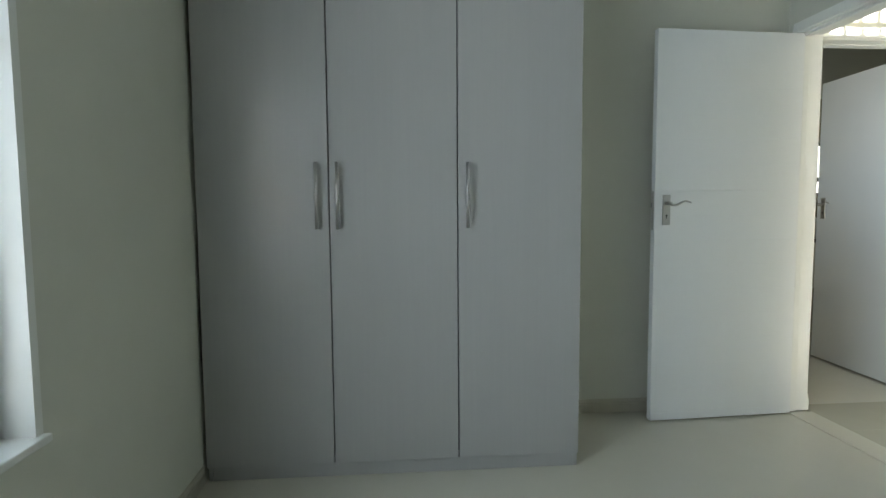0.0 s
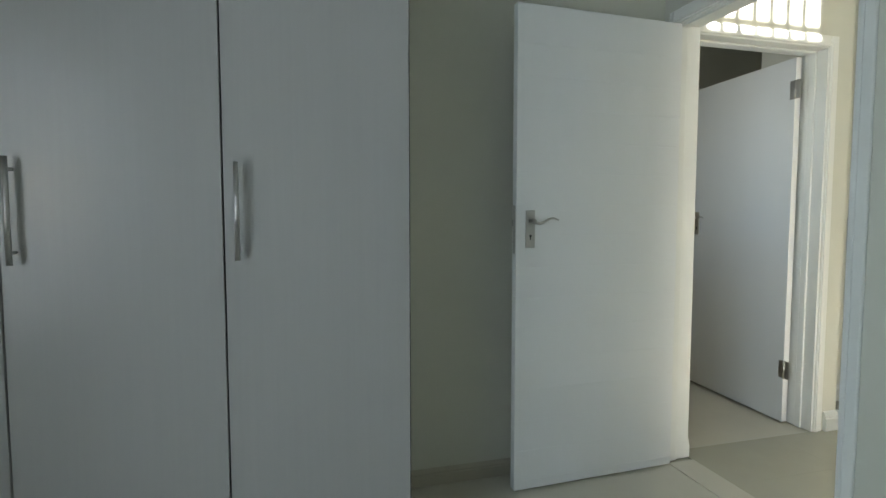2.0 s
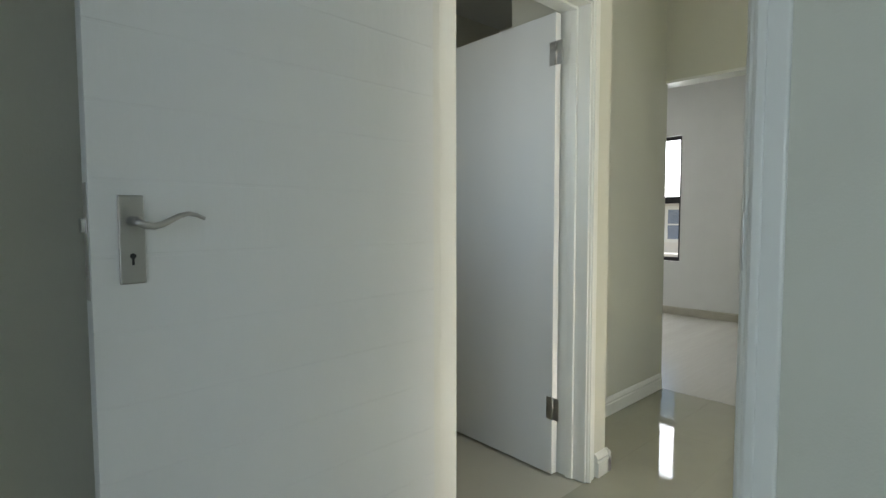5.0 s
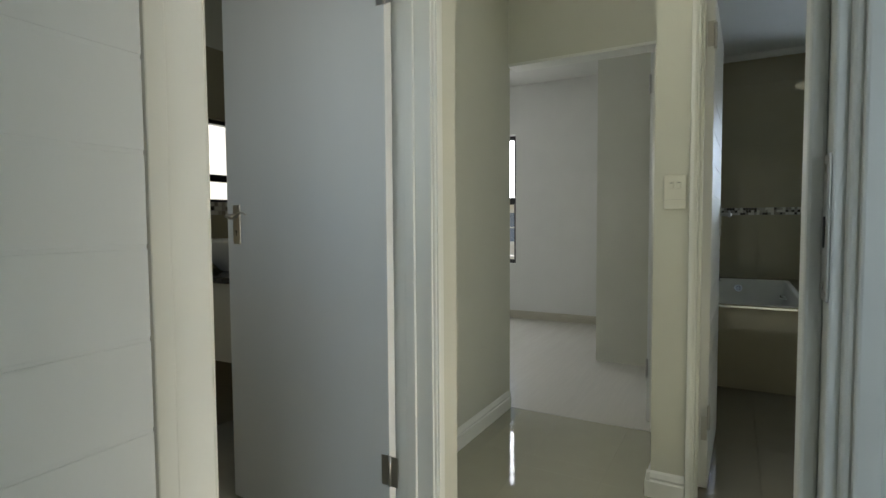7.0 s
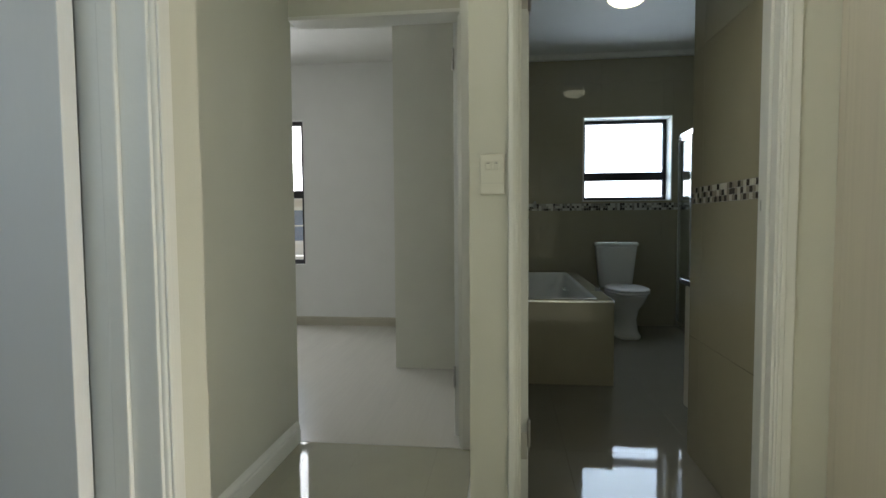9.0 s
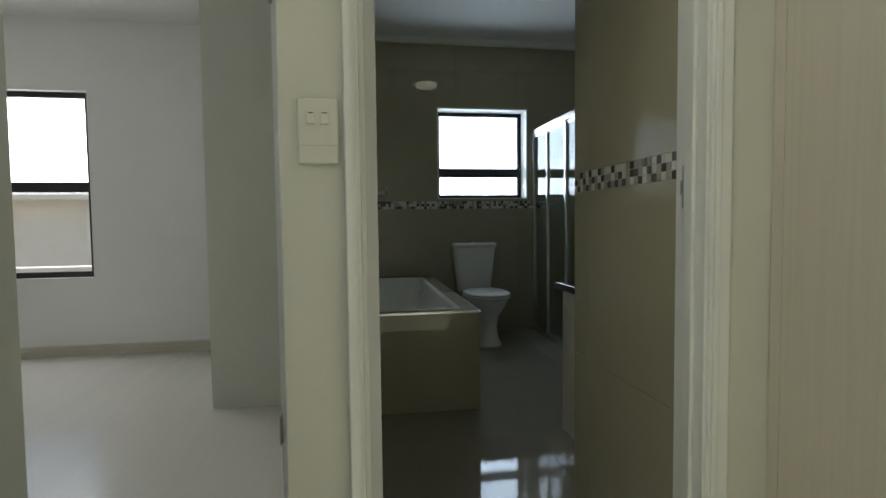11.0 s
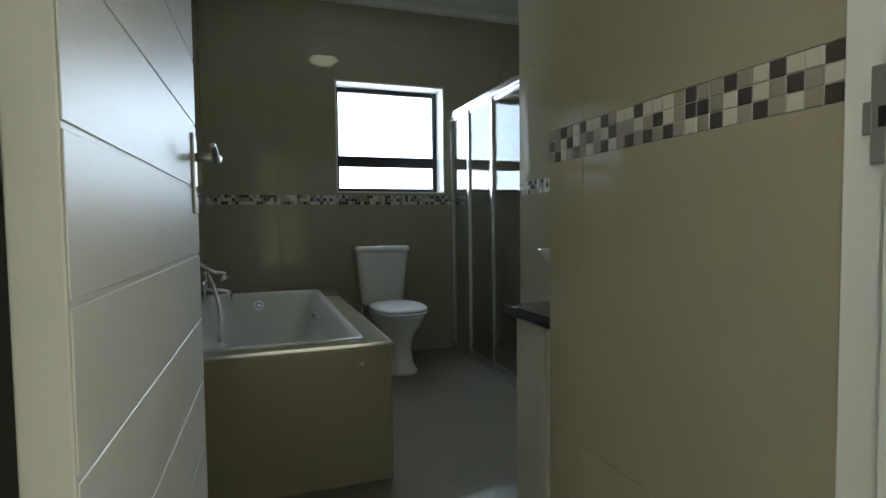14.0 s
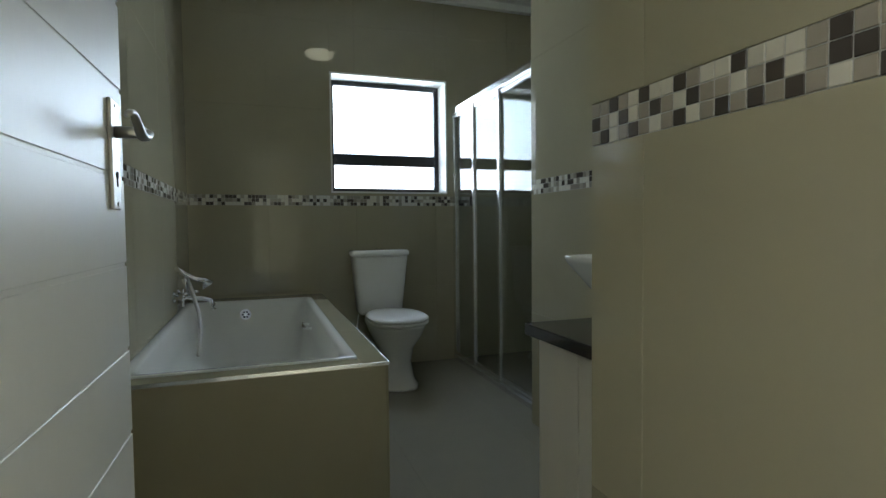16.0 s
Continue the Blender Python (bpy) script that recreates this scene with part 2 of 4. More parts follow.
# floors
setting("floor_bedroom", box(-0.75, -2.6, -0.12, 2.33, 2.6, 0), BEDFLOOR, "cream matt tiled bedroom floor", "floor")
hall_floor = setting("floor_hall", boxes((2.33, -1.1, -0.12, 4.14, 2.46, -0.008), (3.5, 2.46, -0.12, 4.83, 2.95, -0.008), (4.14, 1.9, -0.12, 4.83, 2.46, -0.008)), GROUT, "polished beige porcelain tiled hall floor", "floor")
bath_floor = setting("floor_bathroom", box(4.14, -1.0, -0.12, 8.03, 1.9, -0.008), FGROUT, "polished grey-beige tiled bathroom floor", "floor")
setting("floor_washroom", box(2.33, 2.46, -0.12, 4.8, 4.24, 0.0), BEDFLOOR, "cream tiled washroom floor", "floor").location.z = -0.004
setting("floor_far_room", box(4.83, 1.9, -0.12, 8.0, 6.6, 0.002), FARFLOOR, "pale whitewashed laminate bedroom floor", "floor")

# walls
setting("wall_bedroom_north", box(-0.75, N_Y0, 0, 2.33, N_Y1, H), PAINT, "olive-cream painted bedroom wall", "wall")
setting("wall_bedroom_west", boxes((-0.75, -2.6, 0, -0.62, -0.72, H), (-0.75, 0.92, 0, -0.62, 2.46, H), (-0.75, -0.72, 0, -0.62, 0.92, 0.60), (-0.75, -0.72, 2.1, -0.62, 0.92, H)), PAINT, "olive-cream painted bedroom window wall", "wall")
setting("wall_bedroom_south", box(-0.75, -2.72, 0, 2.48, -2.6, H), PAINT, "olive-cream painted bedroom wall", "wall")
D1_Y0, D1_Y1, DH = 1.555, 2.380, 2.05
setting("wall_bedroom_east", boxes((E_W0, -2.6, 0, E_W1, D1_Y0 - 0.03, HALL_H), (E_W0, D1_Y1 + 0.03, 0, E_W1, N_Y1, HALL_H), (E_W0, D1_Y0 - 0.03, DH + 0.03, E_W1, D1_Y1 + 0.03, HALL_H)), PAINT, "olive-cream painted wall with doorway", "wall")
D2_X0, D2_X1 = 2.515, 3.325
# the gap from 3.6 to 4.85 is made up, it lets the fill lamp in
setting("wall_hall_north", boxes((E_W1, N_Y0, 0, D2_X0 - 0.018, N_Y1, HALL_H), (D2_X1 + 0.03, N_Y0, 0, HALL_X, N_Y1, HALL_H), (D2_X0 - 0.018, N_Y0, DH + 0.03, D2_X1 + 0.03, N_Y1, 3.6), (D2_X0 - 0.018, N_Y0, 4.85, D2_X1 + 0.03, N_Y1, HALL_H)), PAINT, "cream painted hall wall above a white door", "wall")
setting("wall_passage_north", boxes((HALL_X - 0.12, N_Y1, 0, HALL_X, PASS_Y, HALL_H), (HALL_X - 0.12, PASS_Y, 0, D3_X0 + 0.02, PASS_Y + 0.12, HALL_H)), PAINT, "cream painted passage wall", "wall")
setting("wall_far_room_door", boxes((D3_X0, 1.901, 0, D3_X1, 1.975, HALL_H), (D3_X0, 1.975, DH, D3_X1, PASS_Y + 0.12, HALL_H)), PAINT, "cream painted wall over the far doorway", "wall")
DB_Y0, DB_Y1 = 0.945, 1.740
setting("wall_bathroom_west", boxes((B_X0, 0.2, 0, B_X1, DB_Y0 - 0.025, HALL_H), (B_X0, DB_Y1 + 0.025, 0, B_X1, B_N1, HALL_H), (B_X0, DB_Y0 - 0.025, DH + 0.03, B_X1, DB_Y1 + 0.025, HALL_H)), PAINT, "cream painted hall wall beside bathroom door", "wall")
north_bath = setting("wall_bathroom_north", boxes((B_X1, 1.82, 0, 4.95, B_N1, HALL_H)), PAINT, "painted wall backing the bathroom", "wall")
setting("wall_bathroom_far_room", box(4.951, B_N0, 0, FAR_X + 0.13, B_N0 + 0.045, HB), GREY_PAINT, "pale painted bedroom wall", "wall")
setting("wall_hall_south", box(3.65, 0.20, 0, B_X0, 0.32, HALL_H), PAINT, "cream painted hall wall behind a built-in cupboard", "wall")
setting("wall_over_cupboard", box(3.65, 0.32, 2.42, B_X0, 0.77, HALL_H), PAINT, "cream painted wall above a built-in cupboard", "wall")
setting("wall_stair_east", box(3.65, -1.1, 0, 3.77, 0.20, HALL_H), PAINT, "cream painted stair wall", "wall")
# the low opening is added so sun and fill light reach the hall floor
setting("wall_stair_south", boxes((2.33, -1.1, 0, 2.47, -0.95, 2.35), (3.63, -1.1, 0, 3.77, -0.95, 2.35), (2.47, -1.1, 0, 3.63, -0.95, 0.25), (2.33, -1.1, 2.35, 3.77, -0.95, 3.31), (2.33, -1.1, 3.31, 2.56, -0.95, 5.0), (3.26, -1.1, 3.31, 3.77, -0.95, 5.0), (2.33, -1.1, 5.0, 3.77, -0.95, HALL_H)), PAINT, "cream painted stair wall with high window", "wall")
stub = setting("wall_bathroom_stub", box(B_X1, 0.2, 0, STUB_X - 0.006, STUB_Y - 0.006, HB), WGROUT, "tiled bathroom stub wall", "wall")
south_bath = setting("wall_bathroom_south", box(STUB_X - 0.006, 0.06, 0, 6.50, S_Y - 0.006, HB), WGROUT, "tiled bathroom south wall", "wall")
setting("wall_shower", boxes((6.38, -0.85, 0, 6.50, 0.06, HB), (6.38, -0.97, 0, FAR_X + 0.13, -0.85, HB)), WTILE, "beige tiled shower recess wall", "wall")
W_Y0, W_Y1, W_Z0, W_Z1 = 0.142, 0.988, 1.276, 2.100
far_bath = setting("wall_bathroom_east", boxes((FAR_X + 0.006, -0.85, 0, FAR_X + 0.24, W_Y0 - 0.012, HB), (FAR_X + 0.006, W_Y1 + 0.012, 0, FAR_X + 0.24, B_N0, HB), (FAR_X + 0.006, W_Y0 - 0.012, 0, FAR_X + 0.24, W_Y1 + 0.012, W_Z0 - 0.012), (FAR_X + 0.006, W_Y0 - 0.012, W_Z1 + 0.012, FAR_X + 0.24, W_Y1 + 0.012, HB)), WGROUT, "tiled bathroom window wall", "wall")
F3_X = 7.66
setting("wall_far_room_east", boxes((F3_X, 2.02, 0, F3_X + 0.13, 3.85, H), (F3_X, 5.46, 0, F3_X + 0.13, 6.6, H), (F3_X, 3.85, 0, F3_X + 0.13, 5.46, 0.635), (F3_X, 3.85, 2.12, F3_X + 0.13, 5.46, H)), GREY_PAINT, "pale grey painted bedroom window wall", "wall")
setting("wall_far_room_north", box(D3_X0, 6.5, 0, F3_X + 0.13, 6.62, H), GREY_PAINT, "pale painted bedroom wall", "wall")
setting("wall_far_room_west", box(D3_X0, PASS_Y + 0.12, 0, D3_X1, 6.5, H), GREY_PAINT, "pale painted bedroom wall", "wall")
setting("wall_far_room_corner", box(6.15, 1.976, 0, F3_X, 2.58, H), PAINT, "olive-cream painted projecting wall corner", "wall")
# the west opening is made up, it admits the fill lamp
setting("wall_washroom", boxes((2.21, N_Y1, 0, 2.33, 2.74, 2.08), (2.21, 3.36, 0, 2.33, 4.24, 2.08), (2.21, 2.74, 0, 2.33, 3.36, 1.25), (4.7, PASS_Y + 0.12, 0, 4.82, 4.24, 2.08), (2.33, 4.12, 0, 3.79, 4.24, 2.08), (4.25, 4.12, 0, 4.7, 4.24, 2.08), (3.79, 4.12, 0, 4.25, 4.24, 1.24), (3.79, 4.12, 1.70, 4.25, 4.24, 2.08)), WTILE, "dark beige tiled washroom wall", "wall")
setting("wall_washroom_upper", boxes((2.21, N_Y1, 2.08, 2.33, 4.24, H), (4.7, PASS_Y + 0.12, 2.08, 4.82, 4.24, H), (2.33, 4.12, 2.08, 4.7, 4.24, H)), PAINT, "olive-cream painted wall above the tiles", "wall")

# unseen slab added outside the stair wall, limits how far sun reaches in
setting("sun_block_slab", box(1.5, -4.96, 2.42, 4.8, -1.1, 2.56), CEIL, "unseen white slab added to block the sun", "roof")

# ceilings
setting("ceiling_bedroom", box(-0.75, -2.72, H, 2.33, 2.6, H + 0.1), CEIL, "white painted bedroom ceiling", "ceiling")
setting("ceiling_hall", box(2.33, -1.1, HALL_H, 4.95, 2.95, HALL_H + 0.1), CEIL, "white painted high hall ceiling", "ceiling")
setting("ceiling_bathroom", box(B_X1, -1.0, HB, FAR_X + 0.24, B_N0 + 0.0, HB + 0.1), CEIL, "white painted bathroom ceiling", "ceiling")
setting("ceiling_far_room", box(D3_X1, B_N0 + 0.09, H, F3_X + 0.13, 6.62, H + 0.1), CEIL, "white painted bedroom ceiling", "ceiling")
setting("ceiling_washroom", box(2.21, N_Y1, H, 4.82, 4.24, H + 0.1), CEIL, "white painted washroom ceiling", "ceiling")


# ---- skirtings and cornices ----
def skirting(name, a, b, side, h=0.10, d=0.016, material=TRIM, label="white gloss-painted moulded skirting board"):
    """A moulded board along the floor from a to b; side: which way it stands out."""
    ax, ay = a
    bx, by = b
    sx, sy = side
    prof = ((0, 0), (d, 0), (d, h * 0.62), (d * 0.7, h * 0.68), (d * 0.85, h * 0.78), (d * 0.45, h * 0.93), (0, h))
    bm = loft([[(px + sx * q, py + sy * q, z) for q, z in prof] for px, py in ((ax, ay), (bx, by))])
    return setting(name, bm, material, label, "skirting")


skirting("skirting_hall_pier", (D2_X1 + 0.085, N_Y0), (HALL_X + 0.016, N_Y0), (0, -1), 0.105, 0.022)
skirting("skirting_hall_return", (HALL_X, N_Y0 - 0.022), (HALL_X, PASS_Y), (1, 0), 0.105, 0.022)
skirting("skirting_passage", (HALL_X, PASS_Y), (D3_X0, PASS_Y), (0, -1), 0.105)
skirting("skirting_hall_west", (E_W1, D1_Y1 + 0.004), (E_W1, N_Y0), (1, 0), 0.105, 0.02)
skirting("skirting_pier", (B_X0, DB_Y1 + 0.032), (B_X0, B_N1 + 0.016), (-1, 0), 0.105, 0.022)
skirting("skirting_pier_return", (B_X0 - 0.02, B_N1), (D3_X0, B_N1), (0, 1), 0.105, 0.02)
skirting("skirting_far_room", (F3_X, 2.58), (F3_X, 6.5), (-1, 0), 0.09, 0.014, BEIGE_SKIRT, "beige wood-tone skirting board")
skirting("skirting_bedroom_north", (0.97, N_Y0), (2.33, N_Y0), (0, -1), 0.075, 0.010, BEIGE_SKIRT, "beige tile skirting strip")
skirting("skirting_bedroom_west", (-0.62, -2.6), (-0.62, 1.86), (1, 0), 0.075, 0.010, BEIGE_SKIRT, "beige tile skirting strip")


# ---- door frames ----
def door_frame(name, label, m, w, h, depth, stop, wide=(0.062, 0.062)):
    """Opening along local x from 0 to w, wall from y 0 to depth, seen face at y 0. stop: y of the rebate."""
    e = base(name, label, "door frame", m, "", "structure")
    t, p = 0.018, 0.014
    for (x, s), aw in zip(((0, -1), (w, 1)), wide):
        part("jamb_lining", box(x, -0.004, 0, x + s * t, depth + 0.004, h + t, 0.002), TRIM, e)
        part("stop_bead", box(x - s * 0.012, stop, 0, x, stop + 0.035, h, 0.003), TRIM, e)
        for y0, y1 in ((-p, 0.0), (depth, depth + p)):
            part("architrave", box(x + s * 0.008, y0, 0, x + s * aw, y1, h + 0.062, 0.005, 3), TRIM, e)
            part("architrave_bead", box(x + s * 0.014, y0 - (0.006 if y0 < 0 else -p), 0, x + s * 0.030, y0 if y0 < 0 else y1 + 0.006, h + 0.03, 0.0025), TRIM, e)
    part("head_lining", box(-t, -0.004, h, w + t, depth + 0.004, h + t, 0.002), TRIM, e)
    part("head_stop", box(0, stop, h - 0.012, w, stop + 0.035, h, 0.003), TRIM, e)
    for y0, y1 in ((-p, 0.0), (depth, depth + p)):
        part("head_architrave", box(-0.008, y0, h + 0.008, w + 0.008, y1, h + 0.062, 0.005, 3), TRIM, e)
    return e


def facing(x, y, rz):
    return pose(x, y, 0, 0, 0, rz)


door_frame("door_frame_1", "white gloss-painted wooden bedroom door frame", facing(E_W1, D1_Y0, 90), D1_Y1 - D1_Y0, 2.045, E_W1 - E_W0, 0.07, (0.062, 0.034))
door_frame("door_frame_2", "white gloss-painted wooden washroom door frame", facing(D2_X0, N_Y0, 0), D2_X1 - D2_X0, 2.045, N_Y1 - N_Y0, 0.055, (0.032, 0.062))
df3 = door_frame("door_frame_3", "white gloss-painted bathroom door frame", facing(B_X0, DB_Y1, -90), DB_Y1 - DB_Y0, 2.045, B_X1 - B_X0, 0.03, (0.031, 0.062))


far_frame = base("door_frame_4", "white gloss-painted lining of the far doorway", "door frame", pose(D3_X0, 1.975, 0), "", "structure")
part("jamb_lining", box(-0.006, 0.0006, 0, D3_X1 - D3_X0 + 0.006, 0.016, DH - 0.020, 0.002), TRIM, far_frame)
part("stop_bead", box(0.03, 0.016, 0, 0.065, 0.026, DH - 0.020, 0.002), TRIM, far_frame)
part("head_lining", box(-0.006, 0.0006, DH - 0.018, D3_X1 - D3_X0 + 0.006, PASS_Y - 1.975, DH - 0.0006, 0.002), TRIM, far_frame)
part("architrave", box(-0.014, -0.040, 0, -0.0005, 0.010, DH + 0.03, 0.004, 2), TRIM, far_frame)
for z in (0.26, 1.815):
    part("hinge_plate", box(0.070, 0.0162, z, 0.104, 0.0185, z + 0.1, 0.0008), STEEL, far_frame, "satin steel hinge plate")


# ---- doors ----
def lever_set(e, x, y, s, towards):
    """Backplate, lever and keyhole on the face y; s: which way that face looks; towards: lever's way along x."""
    pl = part("handle_plate", box(x - 0.021, y, 1.045, x + 0.021, y + s * 0.006, 1.20, 0.0025), STEEL, e, "worn brushed-steel lever backplate")
    part("lever_neck", rod((x, y + s * 0.004, 1.155), (x, y + s * 0.045, 1.155), 0.0085), STEEL, pl, smooth=True)
    pts, rad = [], []
    for i in range(9):
        q = i / 8
        pts.append((x + towards * (0.115 * q - 0.006), y + s * 0.045, 1.155 - 0.010 * math.sin(q * 2 * math.pi) + 0.004 * q))
        rad.append(0.009 - 0.005 * q)
    part("lever", sweep(pts, rad, 10, 0.8), STEEL, pl, smooth=True)
    part("keyhole", boxes((x - 0.002, y + s * 0.0062 if s > 0 else y - 0.0072, 1.078, x + 0.002, y + 0.0072 if s > 0 else y - 0.0062, 1.092)), DARK, pl)
    part("keyhole", rod((x, y + s * 0.0055, 1.094), (x, y + s * 0.0075, 1.094), 0.005, 10), DARK, pl)
    for z in (1.053, 1.192):
        part("screw", rod((x, y + s * 0.0055, z), (x, y + s * 0.0072, z), 0.003, 8), STEEL, pl)


def door(name, label, m, w, seen, planks=0.003):
    """Leaf along local x from the hinge; seen: the side (+1, -1) with grooves; planks: their depth."""
    e = base(name, label, "door", m, "white interior doors")
    leaf = part("leaf", box(0.003, -0.018, 0.008, w, 0.018, 2.035, 0.002), DOOR, e)
    if planks:
        pitch, z0 = 0.1305, 1.0945
        zs = [0.008] + [z0 + pitch * k for k in range(-8, 8) if 0.03 < z0 + pitch * k < 2.0] + [2.035]
        shared = mesh_of("panel_board", box(0.003, 0, 0.003, w, planks, pitch - 0.003, planks * 0.4, 1), DOOR)
        for a, b in zip(zs, zs[1:]):
            if abs(b - a - pitch) < 0.001:
                ob = new("panel_board", shared)
                ob.parent = leaf
                ob.location = (0, 0.018 if seen > 0 else -0.018 - planks, a)
            else:
                part("panel_board", box(0.003, 0.018 if seen > 0 else -0.018 - planks, a + 0.001, w, 0.018 + planks if seen > 0 else -0.018, b - 0.003, planks * 0.3, 1), DOOR, leaf)
    f = 0.018 + planks
    lever_set(e, w - 0.062, seen * f, seen, -1)
    lever_set(e, w - 0.062, -seen * 0.018, -seen, -1)
    lock = part("latch_plate", box(w, -0.011, 1.02, w + 0.0015, 0.011, 1.22, 0.0006), STEEL, e, "steel lock forend plate")
    part("latch", box(w + 0.001, -0.006, 1.135, w + 0.010, 0.006, 1.160, 0.002), CHROME, lock)
    return e


def hinge_set(e, pts):
    """Butt hinges: for each z, two leaves given by boxes and a knuckle."""
    for z in (0.31, 1.862):
        h = part("hinge", rod((pts[0], pts[1], z - 0.05), (pts[0], pts[1], z + 0.05), 0.006, 10), STEEL, e, "satin steel butt hinge", True)
        part("hinge_leaf", box(pts[0], pts[1] - 0.0015, z - 0.05, pts[0] + 0.034, pts[1] + 0.0005, z + 0.05), STEEL, h)
        part("hinge_leaf", box(pts[0] - 0.032, pts[1] - 0.0015, z - 0.05, pts[0] - 0.003, pts[1] + 0.0005, z + 0.05), STEEL, h)


d1 = door("door_bedroom", "open white painted plank door with steel lever", pose(2.326, 2.352, 0, 0, 0, 180 + 2.5), 0.813, 1, 0.0012)
d2 = door("door_washroom", "open white flush door with steel lever, half lit", pose(3.293, 2.590, 0, 0, 0, 87), 0.81, 1, 0)
d3 = door("door_far_room", "wide-open white door seen edge-on in far doorway", pose(4.955, 2.012, 0, 0, 0, 1), 0.80, 1, 0)
db = door("door_bathroom", "open white painted plank bathroom door", pose(4.283, 1.718, 0, 0, 0, -1.0), 0.752, -1, 0.002)
hinge_set(d2, (0.0, 0.020))
hinge_set(d3, (0.0, 0.019))
hinge_set(db, (0.0, -0.022))
for z in (0.212, 1.822):
    part("hinge_leaf", box(0.0008, -0.016, z, 0.0028, 0.006, z + 0.1, 0.0006), STEEL, db, "satin steel hinge leaf on the door edge")


def strike(name, m):
    e = base(name, "small steel strike plate on door jamb", "strike plate", m, "steel strike plates")
    part("plate", box(-0.012, 0, -0.052, 0.012, 0.002, 0.052, 0.0008), STEEL, e)
    part("latch_hole", box(-0.004, 0.0021, -0.014, 0.004, 0.0026, 0.008), DARK, e)
    part("lip", box(0.010, -0.001, -0.02, 0.020, 0.0025, 0.015, 0.001), STEEL, e)
    for z in (-0.042, 0.042):
        part("screw", rod((0, 0.0015, z), (0, 0.003, z), 0.003, 8), STEEL, e)
    return e


strike("strike_plate", pose(4.213, DB_Y0, 1.13, 0, 0, 0))
strike("strike_plate", pose(2.338, D1_Y0, 1.12, 0, 0, 0))


# ---- wardrobe ----
def wardrobe():
    x0, x1, y, yb, top = -0.605, 0.977, 1.855, N_Y0 - 0.004, 2.60
    e = base("wardrobe", "built-in three-door pale wood-grain laminate wardrobe", "wardrobe", pose(x0, y, 0))
    w = (x1 - x0) / 3
    d = yb - y
    for q in ((0.002, 0.0225, 0.0, 0.018, d, top), (3 * w - 0.018, 0.0225, 0.0, 3 * w - 0.001, d, top)):
        part("side_panel", box(*q), WOOD, e)
    part("floor_panel", box(0.018, 0.04, 0.075, 3 * w - 0.018, d, 0.092), WOOD, e)
    part("top_panel", box(0.018, 0.0225, top - 0.018, 3 * w - 0.018, d, top), WOOD, e)
    part("back_panel", box(0.018, d - 0.006, 0.092, 3 * w - 0.018, d, top - 0.018), WOOD, e)
    part("plinth", box(0.02, 0.020, 0, 3 * w - 0.019, d, 0.062, 0.002), WOOD, e, "recessed pale plinth")
    # near-black sheet stands in for the shade between the doors
    part("gap_shadow", boxes((0.018, 0.021, 0.092, 3 * w - 0.018, 0.0225, top - 0.018)), DARK, e)
    # near-black strips draw the shade line along both outer edges
    for a, b in ((-0.004, 0.002), (3 * w - 0.003, 3 * w + 0.0035)):
        part("edge_shade_strip", box(a, 0.019, 0.085, b, 0.0222, top), DARK, e, "dark strip standing in for edge shade")
    for i, hx in enumerate((w - 0.047, w + 0.036, 2 * w + 0.038)):
        dr = part("door", box(i * w + 0.0025, 0.0, 0.066, (i + 1) * w - 0.0025, 0.018, top, 0.0015), WOOD, e, "tall pale wood-grain wardrobe door")
        part("handle", rod((hx, -0.034, 1.056), (hx, -0.034, 1.325), 0.0068, 16), STEEL, dr, "brushed steel bar handle", True)
        for z in (1.086, 1.295):
            part("handle_post", rod((hx, -0.03, z), (hx, 0.001, z), 0.0045, 10), STEEL, dr, smooth=True)
    return e


wardrobe()


def hall_cupboard():
    x0, x1, y, yb, top = 3.652, 4.137, 0.772, 0.325, 2.41
    e = base("hall_cupboard", "tall built-in cream wood-grain laminate hall cupboard", "cupboard", pose(x0, y, 0))
    w, d = x1 - x0, y - yb
    for a in (0.0, w - 0.018):
        part("side_panel", box(a, -d, 0, a + 0.018, -0.0225, top), CREAMWOOD, e)
    part("top_panel", box(0.018, -d, top - 0.018, w - 0.018, -0.0225, top), CREAMWOOD, e)
    part("back_panel", box(0.018, -d, 0.08, w - 0.018, -d + 0.006, top - 0.018), CREAMWOOD, e)
    part("floor_panel", box(0.018, -d + 0.006, 0.064, w - 0.018, -0.03, 0.08), CREAMWOOD, e)
    part("plinth", box(0.018, -0.06, 0, w - 0.018, -0.042, 0.064, 0.002), CREAMWOOD, e)
    part("filler_strip", box(w - 0.034, -0.021, 0, w, -0.001, top, 0.001), CREAMWOOD, e, "narrow cream filler strip")
    dr = part("door", box(0.002, -0.0185, 0.066, w - 0.036, 0.0, top - 0.003, 0.0015), CREAMWOOD, e, "tall cream wood-grain cupboard door")
    hx = 0.055
    part("handle", sweep([(hx, 0.0, 1.095), (hx, 0.020, 1.095), (hx, 0.030, 1.106), (hx, 0.030, 1.244), (hx, 0.020, 1.255), (hx, 0.0, 1.255)], [0.006] * 6, 10), STEEL, dr, "brushed steel bow handle", True)
    return e


hall_cupboard()


